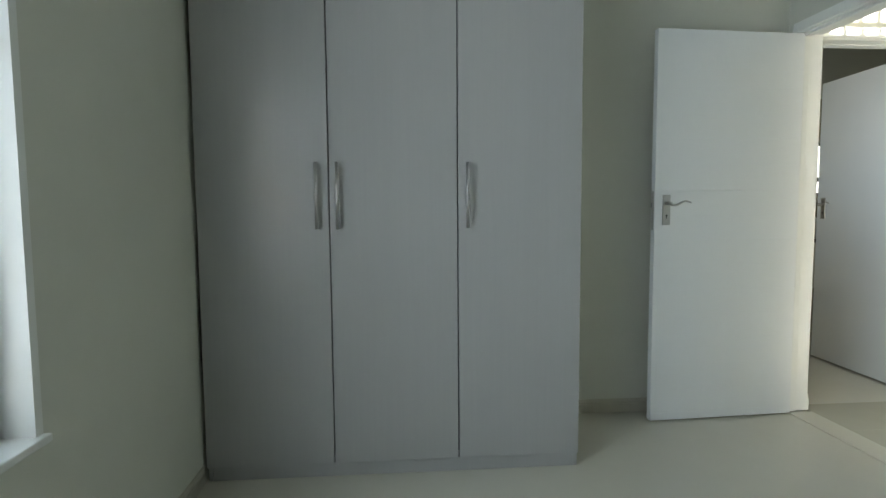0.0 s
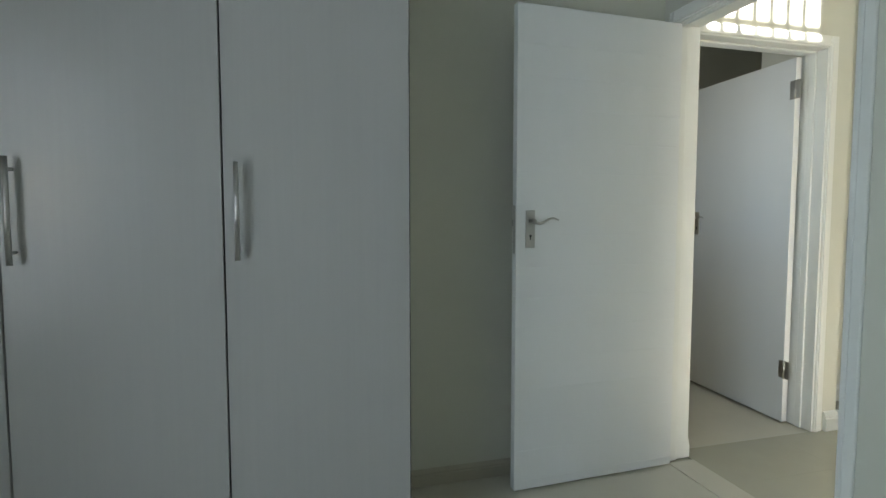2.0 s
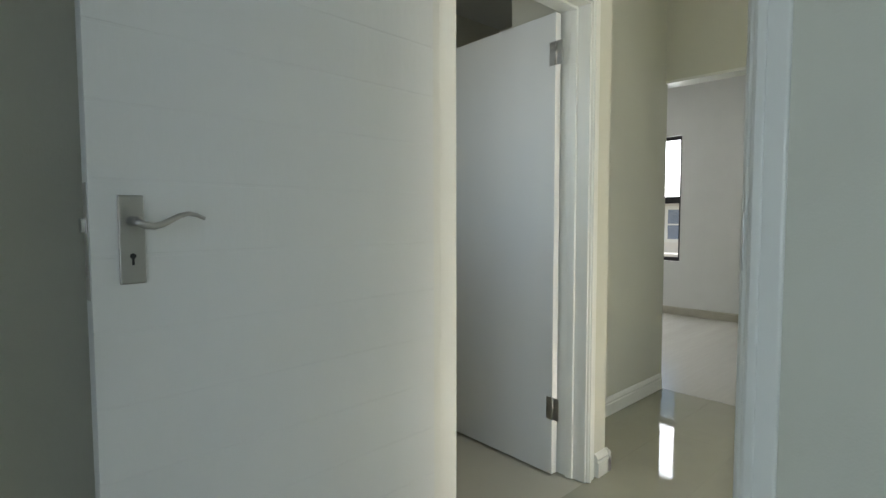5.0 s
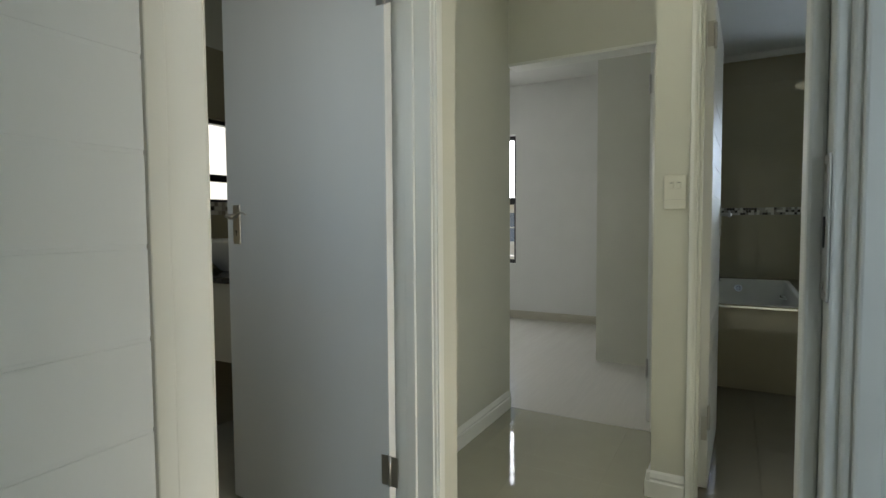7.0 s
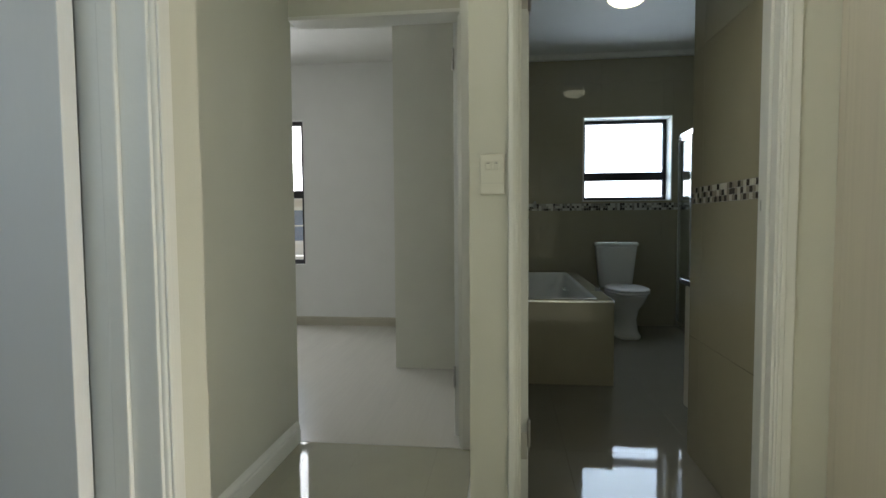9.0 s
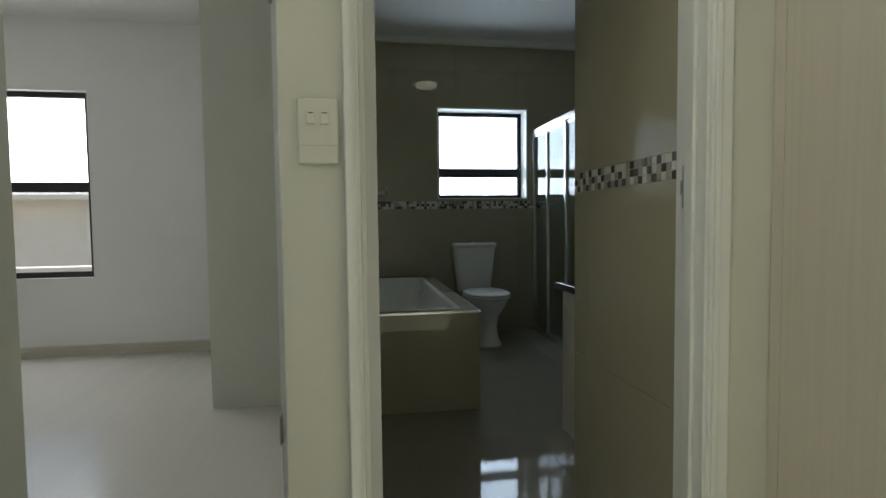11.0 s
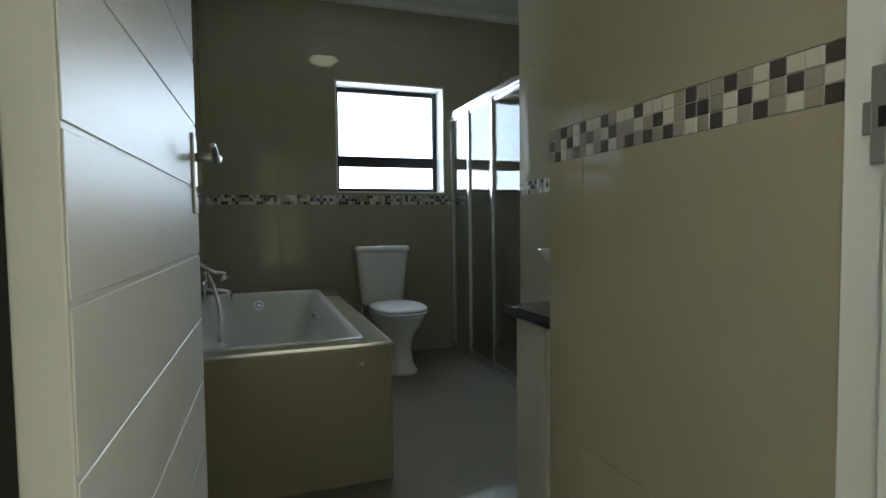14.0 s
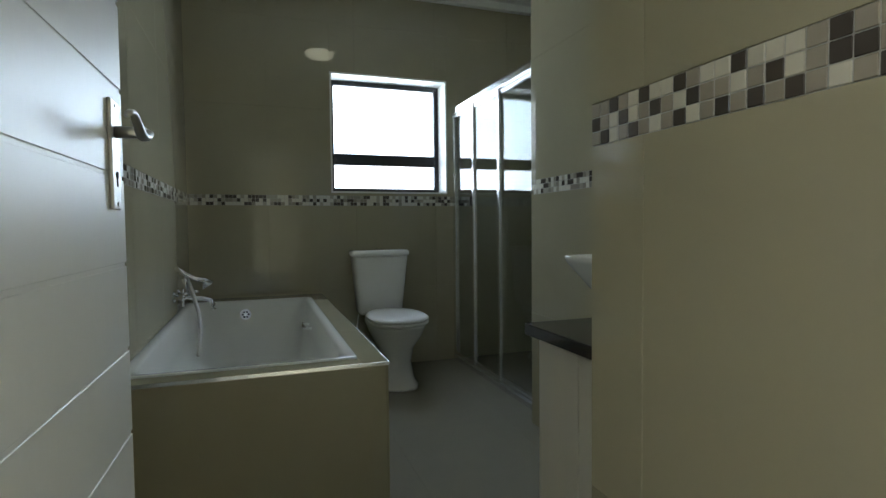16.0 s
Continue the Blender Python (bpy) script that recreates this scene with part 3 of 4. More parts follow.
# ---- windows ----
def window(name, label, m, w, h, bars, t=0.045, bar=0.045, pane=PANE):
    """Frame along local x, glass near y 0; bars: heights of transoms; room side is -y."""
    e = base(name, label, "window", m, "", "structure")
    for x in (0, w - t):
        part("frame_stile", box(x, -0.025, 0, x + t, 0.025, h, 0.003), BLACKALU, e)
    rails = [(0, t), *((z, z + bar) for z in bars), (h - t, h)]
    for a, b in rails:
        part("frame_rail", box(t, -0.025, a, w - t, 0.025, b, 0.003), BLACKALU, e)
    for (_, a), (b, _) in zip(rails, rails[1:]):
        g = part("pane", box(t - 0.006, -0.003, a - 0.006, w - t + 0.006, 0.003, b + 0.006), pane, e)
        g.visible_shadow = False
    return e


window("window_bathroom", "dark aluminium bathroom window with white daylight", pose(FAR_X + 0.19, W_Y1, W_Z0, 0, 0, -90), W_Y1 - W_Y0, W_Z1 - W_Z0, (0.205,), 0.036, 0.085)
window("window_bedroom", "dark aluminium bedroom window in white reveal", pose(-0.72, -0.70, 0.62, 0, 0, 90), 1.60, 1.46, (0.9,), 0.045)
window("window_far_room", "dark aluminium bedroom window onto bright street", pose(F3_X + 0.09, 5.46, 0.635, 0, 0, -90), 1.61, 1.485, (0.69,), 0.045, 0.08)
window("window_washroom", "aluminium washroom window with bright outdoor wall", pose(3.79, 4.18, 1.24), 0.46, 0.46, (0.12,), 0.022, 0.04)
sw = base("window_stair", "high stair window with white burglar bars", "window", pose(2.56, -1.02, 3.31), "", "structure")
for i in range(6):
    part("burglar_bar", rod((0.08 + i * 0.104, 0, 0), (0.08 + i * 0.104, 0, 1.69), 0.015, 8), TRIM, sw)
for z in (0.07, 0.34, 0.72, 1.1, 1.45):
    part("crossbar", box(0, -0.012, z, 0.7, 0.012, z + 0.03), TRIM, sw)
setting("window_reveal_bathroom", boxes((FAR_X - 0.002, W_Y1, W_Z0 - 0.012, FAR_X + 0.24, W_Y1 + 0.012, W_Z1 + 0.012), (FAR_X - 0.002, W_Y0 - 0.012, W_Z0 - 0.012, FAR_X + 0.24, W_Y0, W_Z1 + 0.012), (FAR_X - 0.002, W_Y0, W_Z1, FAR_X + 0.24, W_Y1, W_Z1 + 0.012), (FAR_X - 0.002, W_Y0, W_Z0 - 0.012, FAR_X + 0.24, W_Y1, W_Z0)), TRIM, "white edge trim round bathroom window", "window trim")
setting("window_reveal_bedroom", boxes((-0.75, 0.90, 0.62, -0.618, 0.925, 2.1), (-0.75, -0.725, 0.62, -0.618, -0.70, 2.1), (-0.75, -0.70, 2.08, -0.618, 0.90, 2.1)), TRIM, "white painted bedroom window reveal", "window trim")
setting("window_sill_bedroom", box(-0.75, -0.74, 0.60, -0.60, 0.93, 0.62, 0.004), TRIM, "white painted bedroom window sill", "window sill")


# ---- bathroom ----
def bathtub():
    x0, x1, y0, y1, z = 5.868, FAR_X - 0.002, 1.081, B_N0 - 0.004, 0.555
    e = base("bathtub", "built-in white bathtub in beige tiled surround", "bathtub", pose(x0, y0, 0))
    L, W = x1 - x0, y1 - y0
    # surround: front and side panels, tiled ledge
    part("apron_panel", box(0.0, 0.008, 0, 0.012, W, z - 0.012, 0.002), WTILE, e, "glossy beige tiled bath end")
    part("apron_panel", box(0.0, 0.0, 0, L, 0.0078, z - 0.012, 0.002), WTILE, e, "glossy beige tiled bath side")
    near, side, far = 0.082, 0.090, 0.190
    for a, b in ((0.0, 0.60), (0.601, 1.20), (1.201, 1.80), (1.801, L)):
        part("ledge_tile", box(a, 0.0005, z - 0.012, b, side, z, 0.001, 1), WTILE, e, "glossy beige ledge tile")
    part("ledge_tile", box(0, side + 0.001, z - 0.012, near, W, z, 0.001, 1), WTILE, e, "glossy beige ledge tile")
    part("ledge_tile", box(L - far, side + 0.001, z - 0.012, L, W, z, 0.001, 1), WTILE, e, "glossy beige ledge tile")
    part("edge_trim", boxes((-0.003, -0.003, z - 0.010, 0.0, W, z + 0.002), (0.0, -0.003, z - 0.010, L, 0.0, z + 0.002)), ALU, e, "thin pale tile edge trim")
    cx, cy = (near + L - far) / 2, (side + W) / 2
    hx, hy = (L - far - near) / 2, (W - side) / 2
    rings = [oval(cx, cy, z - 0.012, hx, hy, 64, 60), oval(cx, cy, z + 0.003, hx, hy, 64, 60), oval(cx, cy, z + 0.006, hx - 0.004, hy - 0.004, 64, 50),
             oval(cx, cy, z + 0.005, hx - 0.030, hy - 0.032, 64, 18), oval(cx, cy, z - 0.008, hx - 0.040, hy - 0.042, 64, 15), oval(cx, cy, z - 0.12, hx - 0.065, hy - 0.065, 64, 7),
             oval(cx, cy, z - 0.33, hx - 0.13, hy - 0.11, 64, 5), oval(cx, cy, z - 0.40, hx - 0.20, hy - 0.17, 64, 4)]
    tub = part("tub", loft(rings, True, False), ACRYLIC, e, "white acrylic tub", True)
    ox, oz = L - far - 0.068, z - 0.078
    ovf = part("overflow", rod((ox + 0.02, 0.50, oz), (ox, 0.50, oz), 0.033, 24), CHROME, e, "round chrome overflow cover")
    for k in range(6):
        a = math.pi * k / 3
        part("overflow_hole", rod((ox, 0.50 + 0.017 * math.cos(a), oz + 0.017 * math.sin(a)), (ox - 0.0015, 0.50 + 0.017 * math.cos(a), oz + 0.017 * math.sin(a)), 0.006, 10), DARK, ovf)
    g = sweep([(1.20, 0.148, 0.465), (1.20, 0.190, 0.472), (1.34, 0.190, 0.472), (1.34, 0.148, 0.465)], [0.008] * 4, 10)
    part("grab_handle", g, CHROME, e, "chrome grab handle", True)
    return e


bathtub()


def bath_mixer():
    e = base("bath_mixer", "chrome wall-mounted bath mixer with hand shower", "tap", pose(7.235, B_N0 - 0.006, 0.665))
    for x in (-0.075, 0.075):
        part("wall_flange", sweep([(x, 0, 0), (x, -0.012, 0), (x, -0.018, 0), (x, -0.055, 0)], [0.030, 0.028, 0.014, 0.014], 20), CHROME, e, smooth=True)
        part("valve", rod((x, -0.035, 0), (x * 1.75, -0.055, 0.0), 0.016, 18), CHROME, e, smooth=True)
        hx = x * 1.9
        cr = part("cross_handle", rod((hx, -0.102, 0), (hx, -0.014, 0), 0.007, 10), CHROME, e, "chrome cross-head handle", True)
        part("handle_bar", rod((hx, -0.058, -0.044), (hx, -0.058, 0.044), 0.007, 10), CHROME, cr, smooth=True)
        part("handle_hub", rod((hx - 0.012, -0.058, 0), (hx + 0.012, -0.058, 0), 0.013, 14), CHROME, cr, smooth=True)
    part("body", rod((-0.08, -0.055, 0), (0.08, -0.055, 0), 0.018, 18), CHROME, e, smooth=True)
    part("spout", sweep([(0, -0.055, -0.005), (0, -0.09, -0.018), (0, -0.14, -0.024), (0, -0.175, -0.034), (0, -0.19, -0.062), (0, -0.19, -0.085)], [0.015, 0.014, 0.013, 0.012, 0.012, 0.014], 14), CHROME, e, smooth=True)
    part("cradle", sweep([(0, -0.055, 0.01), (0, -0.055, 0.055), (0, -0.05, 0.085)], [0.011, 0.010, 0.016], 12), CHROME, e, smooth=True)
    part("hand_shower", sweep([(-0.01, -0.01, 0.15), (0.0, -0.05, 0.115), (0.01, -0.10, 0.085), (0.015, -0.145, 0.075), (0.018, -0.165, 0.045)], [0.012, 0.013, 0.012, 0.016, 0.036], 16), CHROME, e, "chrome telephone hand shower", True)
    for k, dx in enumerate((0.0, 0.018)):
        pts = []
        for i in range(17):
            q = i / 16
            pts.append((0.02 - 0.30 * q ** 1.3 + dx, -0.055 - 0.085 * math.sin(q * 1.9), 0.10 - 0.03 * k - (0.375 - 0.03 * k) * q))
        part("hose", sweep(pts, [0.0095] * 17, 10), STEEL, e, "chrome shower hose hanging into the tub", True)
    return e


bath_mixer()


def toilet():
    cx, cy = FAR_X - 0.008, 0.690
    e = base("toilet", "white ceramic close-coupled toilet with lid down", "toilet", pose(cx, cy, 0, 0, 0, 0))
    # local -x is the front
    def ring(x0, x1, hw, z, p=3.0):
        return oval((x0 + x1) / 2, 0, z, abs(x1 - x0) / 2, hw, 40, p)
    part("cistern", loft([ring(-0.150, -0.004, 0.145, 0.405, 5), ring(-0.158, -0.004, 0.160, 0.43, 6), ring(-0.185, -0.004, 0.195, 0.80, 7), ring(-0.185, -0.004, 0.195, 0.815, 7)]), CERAMIC, e, smooth=True)
    lid = part("cistern_lid", loft([ring(-0.192, -0.002, 0.202, 0.817, 7), ring(-0.197, -0.001, 0.207, 0.825, 7), ring(-0.197, -0.001, 0.207, 0.845, 7), ring(-0.185, -0.008, 0.195, 0.858, 7)]), CERAMIC, e, smooth=True)
    part("flush_button", rod((-0.10, 0, 0.857), (-0.10, 0, 0.866), 0.022, 20), CHROME, lid, "chrome flush button")
    def bowl(x0, x1, hw, z, p=3.0):
        return [(x, y - 0.032, q) for x, y, q in ring(x0 * 1.15, x1, hw * 1.03, z, p)]
    part("pedestal", loft([bowl(-0.575, -0.12, 0.118, 0.0, 3), bowl(-0.575, -0.12, 0.118, 0.02, 3), bowl(-0.545, -0.13, 0.100, 0.06, 2.6), bowl(-0.515, -0.13, 0.094, 0.16, 2.4),
                           bowl(-0.535, -0.12, 0.115, 0.25, 2.3), bowl(-0.60, -0.10, 0.16, 0.33, 2.3), bowl(-0.625, -0.08, 0.178, 0.385, 2.3), bowl(-0.63, -0.08, 0.180, 0.405, 2.3)]), CERAMIC, e, "waisted ceramic pedestal", True)
    part("seat", loft([bowl(-0.635, -0.19, 0.183, 0.408, 2.3), bowl(-0.642, -0.185, 0.188, 0.414, 2.3), bowl(-0.642, -0.185, 0.188, 0.424, 2.3), bowl(-0.635, -0.19, 0.183, 0.428, 2.3)]), SEAT, e, "white plastic toilet seat", True)
    part("seat_lid", loft([bowl(-0.636, -0.19, 0.184, 0.431, 2.3), bowl(-0.642, -0.186, 0.188, 0.436, 2.3), bowl(-0.640, -0.188, 0.187, 0.446, 2.3), bowl(-0.60, -0.205, 0.165, 0.455, 2.3), bowl(-0.50, -0.27, 0.10, 0.458, 2.3)]), SEAT, e, "closed white plastic lid", True)
    part("supply_pipe", sweep([(-0.01, 0.16, 0.18), (-0.05, 0.17, 0.19), (-0.07, 0.165, 0.26), (-0.075, 0.15, 0.40)], [0.007] * 4, 10), CHROME, e, smooth=True)
    return e


toilet()


def shower_screen():
    x0, x1, y, z1 = 6.505, FAR_X - 0.002, 0.075, 1.905
    e = base("shower_screen", "framed sliding glass shower screen with aluminium rails", "shower screen", pose(x0, y, 0))
    L = x1 - x0
    part("top_rail", box(0, -0.03, z1 - 0.045, L, 0.018, z1, 0.003), ALU, e, "satin aluminium top rail")
    part("bottom_rail", box(0, -0.03, 0, L, 0.018, 0.035, 0.003), ALU, e)
    for x in (0.0, L - 0.028):
        part("wall_channel", box(x, -0.028, 0.035, x + 0.028, 0.012, z1 - 0.045, 0.002), ALU, e)
    for a, w, yy in ((0.028, 0.60, -0.018), (0.596, 0.41, -0.004), (0.990, L - 0.028 - 0.990, 0.006)):
        pn = part("sliding_panel", boxes((a, yy - 0.006, 0.04, a + 0.024, yy + 0.006, z1 - 0.05), (a + w - 0.024, yy - 0.006, 0.04, a + w, yy + 0.006, z1 - 0.05), (a + 0.024, yy - 0.006, 0.04, a + w - 0.024, yy + 0.006, 0.07), (a + 0.024, yy - 0.006, z1 - 0.075, a + w - 0.024, yy + 0.006, z1 - 0.05)), ALU, e, "aluminium framed sliding panel")
        g = part("glass_pane", box(a + 0.022, yy - 0.002, 0.068, a + w - 0.022, yy + 0.002, z1 - 0.073), SHOWERGLASS, pn, "clear shower glass")
        g.visible_shadow = False
    return e


shower_screen()


def shower_rose():
    e = base("shower_rose", "chrome shower arm and rose above the screen", "shower head", pose(6.505, -0.35, 1.93))
    part("arm", sweep([(0, 0, 0), (0.06, 0, 0.02), (0.16, 0, 0.02), (0.21, 0, -0.02)], [0.010] * 4, 12), CHROME, e, smooth=True)
    part("rose", rod((0.21, 0, -0.02), (0.235, 0, -0.06), 0.012, 20, 0.05), CHROME, e, smooth=True)
    return e


shower_rose()


def vanity(m, w, d, label, h=0.775, handles=False):
    """Cabinet with a stone top and bowl; front at local y 0, back at -d."""
    e = base("vanity_unit", label, "vanity", m, "vanity units")
    part("body", box(0.01, -d, 0.48 if handles else 0.10, w - 0.012, -0.02, h - 0.03, 0.002), MELAMINE, e)
    if not handles:
        part("plinth", box(0.03, -d, 0, w - 0.04, -0.06, 0.10), MELAMINE, e)
    count = 4 if handles else 2
    dw = (w - 0.022) / count
    for i in range(count):
        dr = part("door", box(0.012 + i * dw, -0.02, 0.49 if handles else 0.11, 0.008 + (i + 1) * dw, -0.003, h - 0.04, 0.0015), MELAMINE, e)
        hx = 0.010 + (i + 1) * dw - 0.035 if i % 2 == 0 else 0.010 + i * dw + 0.035
        if handles:
            part("handle", rod((hx, 0.022, 0.60), (hx, 0.022, 0.76), 0.005, 10), STEEL, dr, "slim steel bar handle", True)
    return e


def worktop(m, w, d, h=0.775):
    e = tagged(part("worktop", box(0, -d, h - 0.029, w, 0.022, h, 0.003), GRANITE), "polished black granite vanity top", "worktop")
    e.matrix_world = m
    return e


def basin(m):
    e = base("wash_basin", "white ceramic vessel basin on black granite", "basin", m, "vessel basins")
    rings = [oval(0, 0, 0, 0.10, 0.08, 48, 4), oval(0, 0, 0.008, 0.112, 0.092, 48, 4), oval(0, 0, 0.08, 0.165, 0.143, 48, 5), oval(0, 0, 0.150, 0.212, 0.186, 48, 7), oval(0, 0, 0.163, 0.215, 0.190, 48, 7), oval(0, 0, 0.166, 0.212, 0.187, 48, 7),
             oval(0, 0, 0.164, 0.202, 0.177, 48, 7), oval(0, 0, 0.09, 0.150, 0.130, 48, 5), oval(0, 0, 0.030, 0.085, 0.075, 48, 4)]
    part("bowl", loft(rings), CERAMIC, e, smooth=True)
    part("waste", rod((0, 0, 0.034), (0, 0, 0.039), 0.03, 20), CHROME, e, "chrome waste")
    return e


vanity(pose(STUB_X + 0.004, 0.85, 0), 0.362, 0.655, "cream vanity cabinet behind the tiled stub wall")
worktop(pose(STUB_X + 0.004, 0.85, 0), 0.378, 0.655)
basin(pose(STUB_X + 0.170, 0.595, 0.776))


def dome_lamp(x, y):
    e = base("ceiling_lamp", "round lit opal-glass dome ceiling lamp", "ceiling lamp", pose(x, y, HB))
    part("rim", rod((0, 0, 0), (0, 0, -0.03), 0.15, 40), CHROME, e, "chrome lamp rim", True)
    part("shade", loft([oval(0, 0, -0.03, 0.142, 0.142, 40), oval(0, 0, -0.05, 0.135, 0.135, 40), oval(0, 0, -0.075, 0.105, 0.105, 40), oval(0, 0, -0.092, 0.055, 0.055, 40), oval(0, 0, -0.096, 0.015, 0.015, 40)]), LAMPGLASS, e, "glowing opal glass dome", True)
    return e


dome_lamp(6.44, 0.90)
setting("cornice_bathroom", boxes((FAR_X - 0.05, -0.85, HB - 0.05, FAR_X, B_N0, HB), (B_X1, B_N0 - 0.05, HB - 0.05, FAR_X - 0.05, B_N0, HB), (STUB_X, S_Y, HB - 0.05, 6.50, S_Y + 0.05, HB)), CEIL, "white plaster cornice", "cornice")


# ---- switches ----
def switch(name, label, m, w, h, rockers):
    """A plate facing local -y, lower left corner at the origin."""
    e = base(name, label, "light switch", m, "wall switches")
    part("plate", box(0, -0.011, 0, w, 0, h, 0.004, 3), PLASTIC, e)
    part("plate_seam", box(0.004, -0.0118, h * 0.28, w - 0.004, -0.0108, h * 0.285), MGROUT, e)
    for i in range(rockers):
        cx = w * (i + 1) / (rockers + 1)
        r = part("rocker", box(cx - 0.009, -0.016, h * 0.60, cx + 0.009, -0.010, h * 0.60 + 0.028, 0.002), PLASTIC, e, "small white rocker")
        part("rocker_mark", box(cx - 0.005, -0.0166, h * 0.60 + 0.0215, cx + 0.005, -0.0159, h * 0.60 + 0.0235), DARK, r)
    return e


switch("light_switch", "cream plastic two-rocker switch on hall pier", pose(B_X0, 1.864, 1.170, 0, 0, -90), 0.082, 0.133, 2)
switch("light_switch", "pale plastic one-rocker switch beside bedroom door", pose(E_W0, 1.353, 1.135, 0, 0, -90), 0.10, 0.105, 1)


# ---- washroom behind the second door ----
vanity(pose(4.36, 3.62, 0, 0, 0, 180), 0.86, 0.49, "cream vanity cabinet in the washroom", 0.88, True)
worktop(pose(4.37, 3.62, 0, 0, 0, 180), 0.88, 0.49, 0.88)
basin(pose(3.79, 3.86, 0.881))
wash_wall = bpy.data.objects["wall_washroom"]

# ---- outdoors ----
setting("ground", box(-250, -250, -1.4, 250, 250, -1.2), EARTH, "dry sandy ground", "ground")


def neighbour_house():
    e = base("house", "white plastered neighbouring house with pale corrugated roof", "house", pose(17, 9.5, -1.2))
    part("wall", box(-1, -6, 0, 6, 6, 2.95), PLASTER, e)
    roof = part("roof", loft([[(-1.5, -6.5, 2.95), (6.5, -6.5, 2.95), (2.5, -6.5, 4.3)], [(-1.5, 6.5, 2.95), (6.5, 6.5, 2.95), (2.5, 6.5, 4.3)]]), ROOF, e, "pale sheet roof")
    ridge = mesh_of("roof_rib", loft([oval(0, 0, 0, 0.035, 0.035, 8), oval(4.0, 0, 1.35, 0.035, 0.035, 8)]), ROOF)
    for k in range(42):
        ob = new("roof_rib", ridge)
        ob.parent = roof
        ob.location = (-1.5, -6.3 + 0.3 * k, 2.96)
    part("gutter", box(-1.62, -6.5, 2.82, -1.50, 6.5, 2.94, 0.02), PLASTER, e, "white gutter")
    for y in (-4.6, -2.45, 1.0, 3.8):
        wdw = part("window", boxes((-1.05, y - 0.65, 1.66, -1.0, y - 0.55, 2.67), (-1.05, y + 0.55, 1.66, -1.0, y + 0.65, 2.67), (-1.05, y - 0.55, 1.66, -1.0, y + 0.55, 1.76), (-1.05, y - 0.55, 2.57, -1.0, y + 0.55, 2.67), (-1.04, y - 0.55, 2.14, -1.01, y + 0.55, 2.18)), TRIM, e, "white framed window")
        part("pane", box(-1.02, y - 0.55, 1.76, -1.005, y + 0.55, 2.57), BLUEGLASS, wdw)
    return e


neighbour_house()
bw = base("boundary_wall", "white plastered boundary wall", "wall", pose(12.5, 9, -1.2))
part("wall_run", box(0, -9, 0, 0.2, 9, 1.53), PLASTER, bw)
part("coping", box(-0.04, -9, 1.53, 0.24, 9, 1.59, 0.01), PLASTER, bw)


# ---- tiles ----
def tile_grid(parent, name, u0, u1, v0, v1, pu, pv, place, material, ou=0.0, ov=0.0, gap=0.0015, holes=(), depth=0.006, edge=0.0008):
    """Tiles of pitch pu, pv; place(u, v) gives the pose at which local x, y lie in the face and z looks out of it."""
    cache = {}
    i0, i1 = math.floor((u0 - ou) / pu), math.ceil((u1 - ou) / pu)
    j0, j1 = math.floor((v0 - ov) / pv), math.ceil((v1 - ov) / pv)
    for i in range(i0, i1):
        for j in range(j0, j1):
            rects = [(max(u0, ou + i * pu), max(v0, ov + j * pv), min(u1, ou + (i + 1) * pu), min(v1, ov + (j + 1) * pv))]
            for a, b, c, d in holes:
                out = []
                for p, q, r, s in rects:
                    if c <= p or a >= r or d <= q or b >= s:
                        out.append((p, q, r, s))
                        continue
                    if p < a: out.append((p, q, a, s))
                    if c < r: out.append((c, q, r, s))
                    if q < b: out.append((max(p, a), q, min(r, c), b))
                    if d < s: out.append((max(p, a), d, min(r, c), s))
                rects = out
            for p, q, r, s in rects:
                w, h = r - p, s - q
                if w < 0.006 or h < 0.006:
                    continue
                key = (round(w, 4), round(h, 4))
                if key not in cache:
                    cache[key] = mesh_of(name, box(gap / 2, gap / 2, 0, w - gap / 2, h - gap / 2, depth, min(edge, depth / 4), 1), material)
                ob = new(name, cache[key])
                ob.parent = parent
                ob.matrix_world = place(p, q)


def upright(o, u, n):
    """Pose maker for a wall face: o its point at u = v = 0, u along the wall, n out of it."""
    o, u, n = Vector(o), Vector(u), Vector(n)
    r = Matrix((u, Vector((0, 0, 1)), n)).transposed().to_4x4()
    return lambda p, q: Matrix.Translation(o + u * p + Vector((0, 0, q))) @ r


def flat(z):
    return lambda p, q: Matrix.Translation((p, q, z))


tile_grid(hall_floor, "floor_tile", 2.47, 4.14, -0.95, 2.46, 0.6, 0.6, flat(-0.008), HALLTILE, 2.47, 0.30, 0.0004, depth=0.008, edge=0.0004)
tile_grid(hall_floor, "floor_tile", 3.5, 4.83, 2.46, 2.80, 0.6, 0.6, flat(-0.008), HALLTILE, 2.47, 0.30, 0.0004, depth=0.008, edge=0.0004)
tile_grid(hall_floor, "floor_tile", 4.14, 4.83, 1.90, 2.46, 0.6, 0.6, flat(-0.008), HALLTILE, 2.47, 0.30, 0.0004, depth=0.008, edge=0.0004)
tile_grid(hall_floor, "threshold_strip", 2.33, 2.47, 1.535, 2.352, 0.14, 2.0, flat(-0.006), BEDFLOOR, 2.33, 1.0, 0.001, depth=0.009)
tile_grid(bath_floor, "floor_tile", 4.14, FAR_X, S_Y, B_N0, 0.6, 0.6, flat(-0.008), BATHFLOOR, 4.26, 0.30, 0.0004, depth=0.008, edge=0.0004)
tile_grid(bath_floor, "floor_tile", 6.5, FAR_X, -0.85, S_Y, 0.6, 0.6, flat(-0.008), BATHFLOOR, 4.26, 0.30, 0.0004, depth=0.008, edge=0.0004)
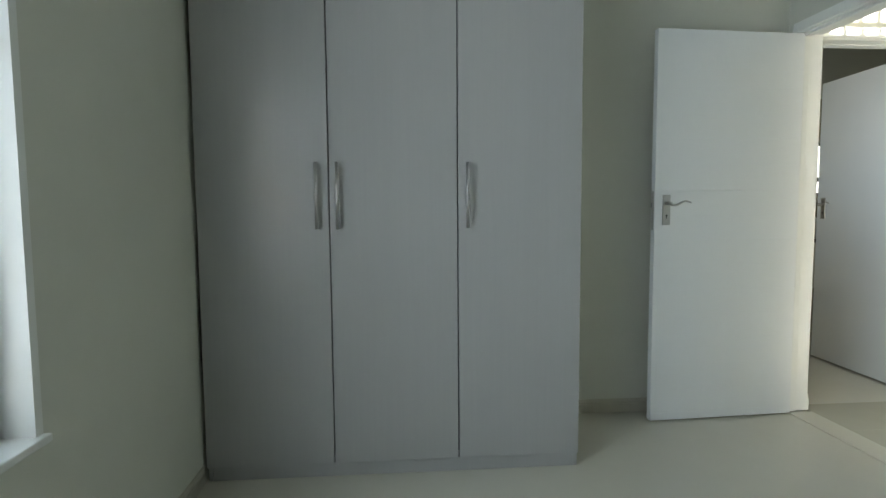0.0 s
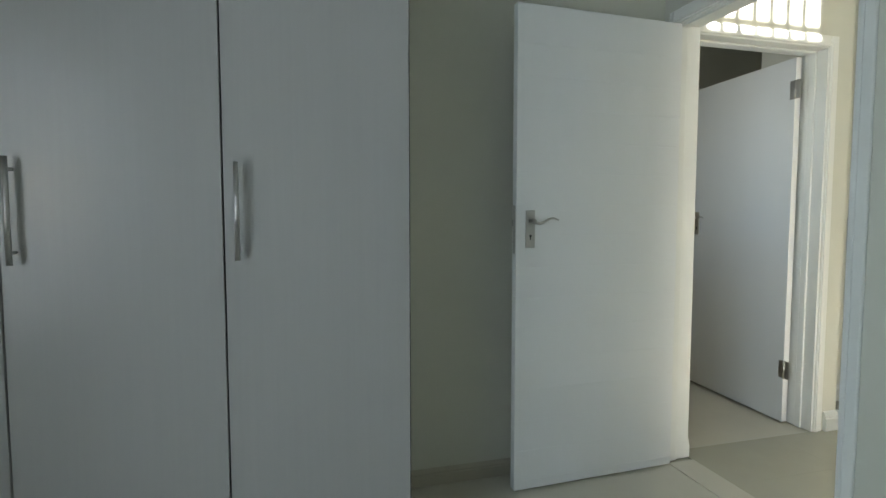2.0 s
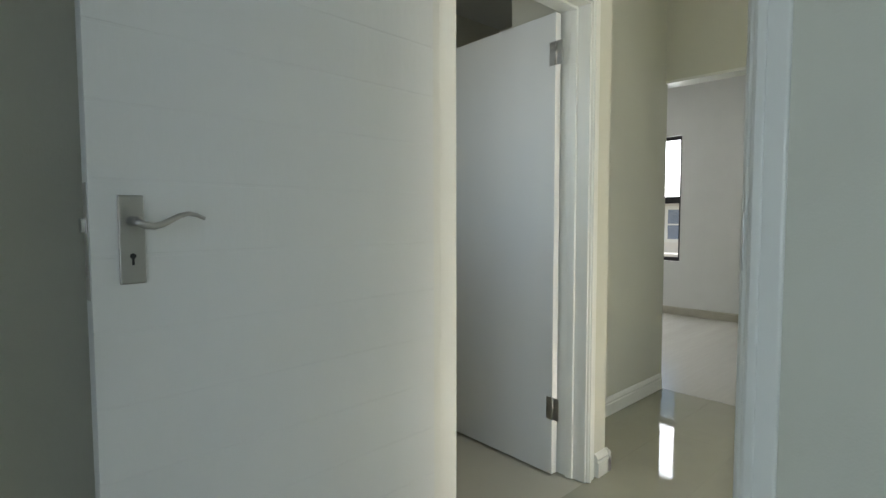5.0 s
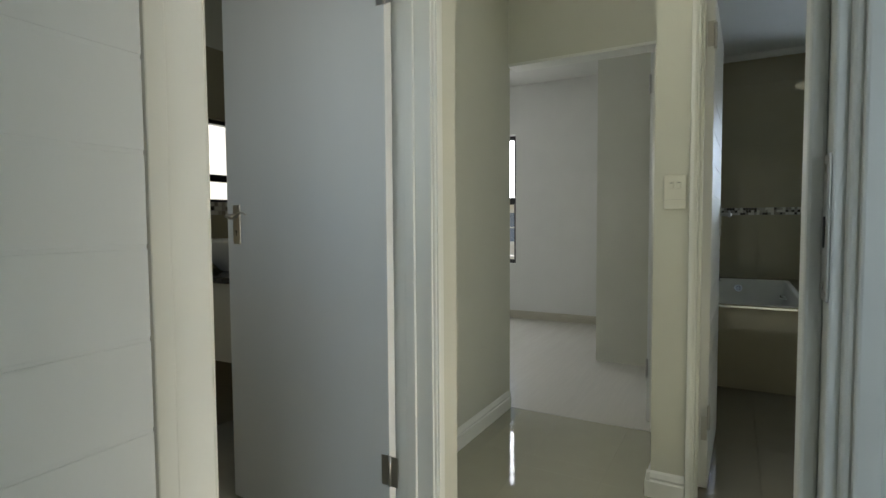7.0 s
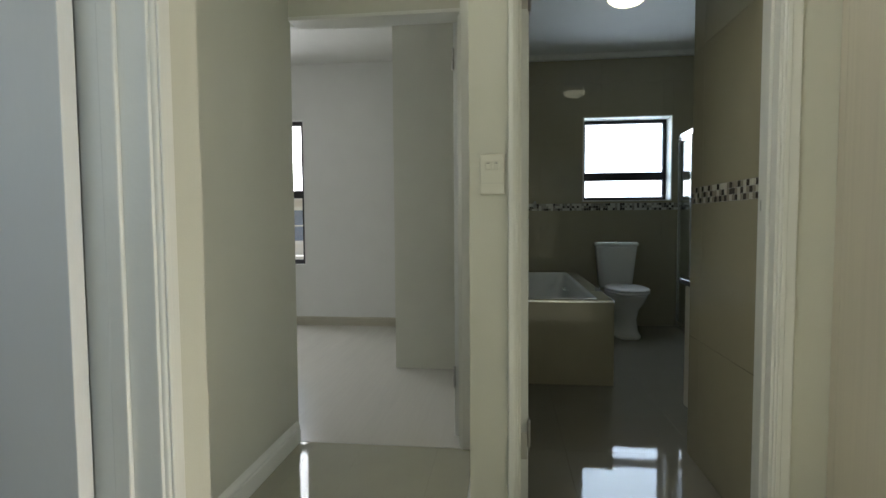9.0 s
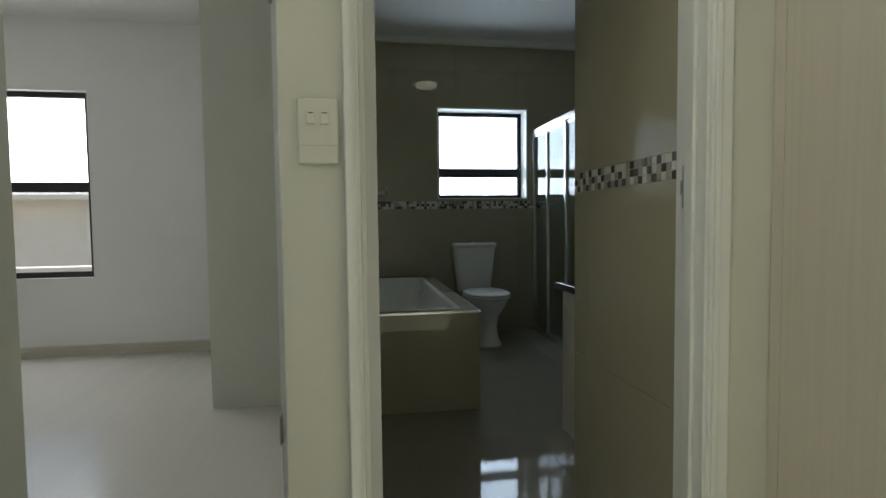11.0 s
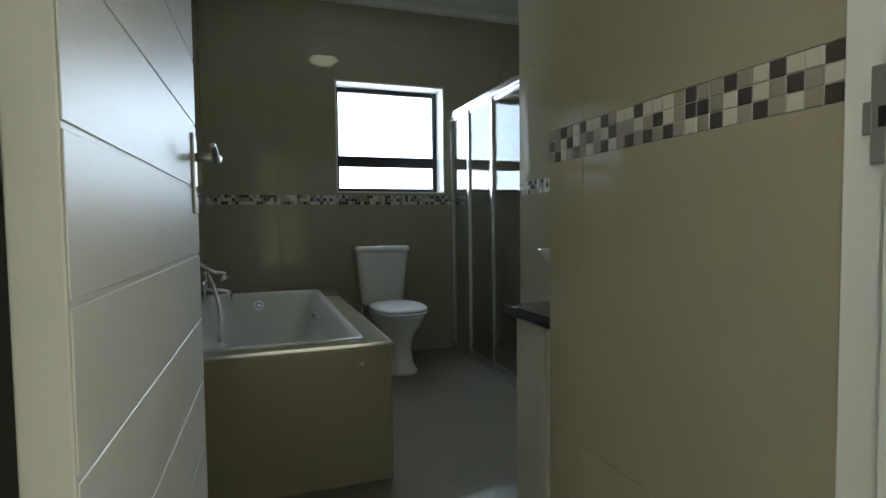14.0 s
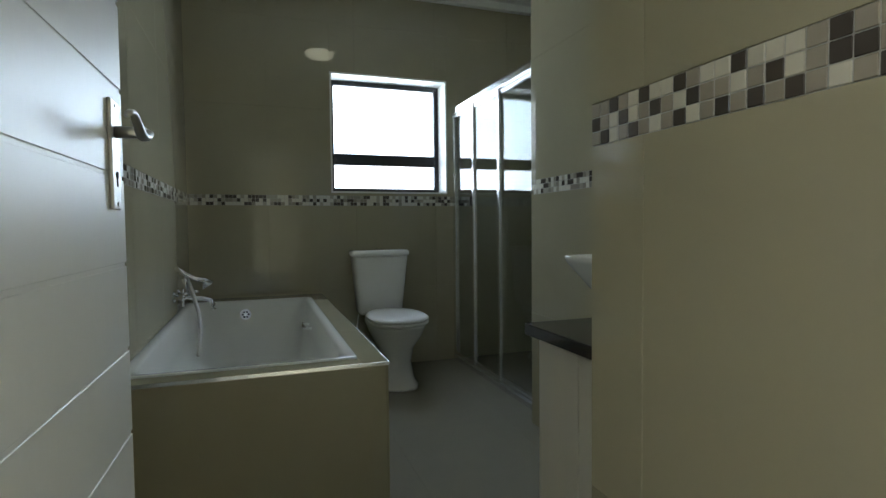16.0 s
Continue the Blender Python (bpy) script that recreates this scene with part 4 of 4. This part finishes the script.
MZ0, MZ1, SZ0, SZ1, MP = 1.174, 1.2451, 1.152, 1.2231, 0.0237   # mosaic band: bathroom, stub wall, pitch
for parent, o, u, n, u0, u1, ou, holes in (
        (stub, (0, STUB_Y - 0.006, 0), (-1, 0, 0), (0, 1, 0), -STUB_X, -B_X1, -4.764, ()),
        (far_bath, (FAR_X + 0.006, 0, 0), (0, 1, 0), (-1, 0, 0), -0.85, B_N0, 0.225, ((W_Y0 - 0.012, W_Z0 - 0.012, W_Y1 + 0.012, W_Z1 + 0.012),)),
        (south_bath, (0, S_Y - 0.006, 0), (-1, 0, 0), (0, 1, 0), -6.5, -STUB_X, -6.5, ()),
        (north_bath, (0, B_N0, 0), (1, 0, 0), (0, -1, 0), 4.952, FAR_X, 4.5, ())):
    pl = upright(o, u, n)
    z0, z1 = (SZ0, SZ1) if parent == stub else (MZ0, MZ1)
    tile_grid(parent, "wall_tile", u0, u1, 0, z0, 0.6, 0.6, pl, WTILE, ou, z0 - 1.2, 0.0008, holes)
    tile_grid(parent, "wall_tile", u0, u1, z1, HB, 0.6, 0.6, pl, WTILE, ou, z1, 0.0008, holes)
tile_grid(stub, "wall_tile", -STUB_Y + 0.004, -S_Y, 0, HB, 0.6, 0.6, upright((STUB_X - 0.006, 0, 0), (0, -1, 0), (1, 0, 0)), WTILE, -0.942, MZ0 - 1.2)
for parent, d in ((stub, (B_X1, STUB_Y - 0.006, SZ0, STUB_X - 0.001, STUB_Y - 0.0015, SZ1)), (far_bath, (FAR_X + 0.0015, -0.10, MZ0, FAR_X + 0.006, B_N0 - 0.007, MZ1)),
                  (south_bath, (STUB_X + 0.008, S_Y - 0.006, MZ0, 6.5, S_Y - 0.0015, MZ1)), (north_bath, (4.955, B_N0 - 0.0045, MZ0, FAR_X - 0.001, B_N0, MZ1)), (wash_wall, (2.34, 4.1155, MZ0, 4.69, 4.12, MZ1))):
    part("mosaic_grout", box(*d), MGROUT, parent)
# mosaic bands: single pieces where the walk comes near, joined elsewhere
MOSAIC_ROWS = ("ggdgpdppdgppdpppgd", "dgpdpgdgpdggpgdpgd", "gdpgdgpgdpgdgdgdgp")
stub_face = upright((0, STUB_Y - 0.006, 0), (-1, 0, 0), (0, 1, 0))
glazes = {k: mesh_of("mosaic_tile", box(0.0008, 0.0008, 0, MP - 0.0008, MP - 0.0008, 0.006, 0.0009, 1), m) for k, m in (("d", DARK_GLAZE), ("g", GREY_GLAZE), ("p", PALE_GLAZE))}
for row, kinds in enumerate(MOSAIC_ROWS):
    for col in range(int((STUB_X - B_X1) / MP)):
        ob = new("mosaic_tile", glazes[kinds[col % len(kinds)]])
        ob.parent = stub
        ob.matrix_world = stub_face(-STUB_X + col * MP, SZ0 + (2 - row) * MP)
tile_grid(far_bath, "mosaic_tile", -0.10, B_N0, MZ0, MZ1, MP, MP, upright((FAR_X + 0.006, 0, 0), (0, 1, 0), (-1, 0, 0)), MOSAIC, S_Y, MZ0, 0.0018)


def mosaic_run(name, parent, u0, u1, pl):
    bm = bmesh.new()
    n = int((u1 - u0) / MP)
    for i in range(n):
        for j in range(3):
            m = pl(u0 + i * MP + 0.0011, MZ0 + j * MP + 0.0011)
            v = [bm.verts.new(m @ Vector(p)) for p in ((0, 0, 0.006), (0.0215, 0, 0.006), (0.0215, 0.0215, 0.006), (0, 0.0215, 0.006), (0, 0, 0), (0.0215, 0, 0), (0.0215, 0.0215, 0), (0, 0.0215, 0))]
            for f in ((0, 1, 2, 3), (4, 5, 1, 0), (5, 6, 2, 1), (6, 7, 3, 2), (7, 4, 0, 3)):
                bm.faces.new([v[q] for q in f])
    tagged(part(name, bm, MOSAIC_J, parent), "band of small glazed mosaic tiles", "", "", "stuff")


mosaic_run("mosaic_band", north_bath, 4.955, FAR_X - 0.01, upright((0, B_N0, 0), (1, 0, 0), (0, -1, 0)))
mosaic_run("mosaic_band", wash_wall, 2.34, 4.69, upright((0, 4.12, 0), (1, 0, 0), (0, -1, 0)))
mosaic_run("mosaic_band", south_bath, -6.5, -STUB_X - 0.01, upright((0, S_Y - 0.006, 0), (-1, 0, 0), (0, 1, 0)))
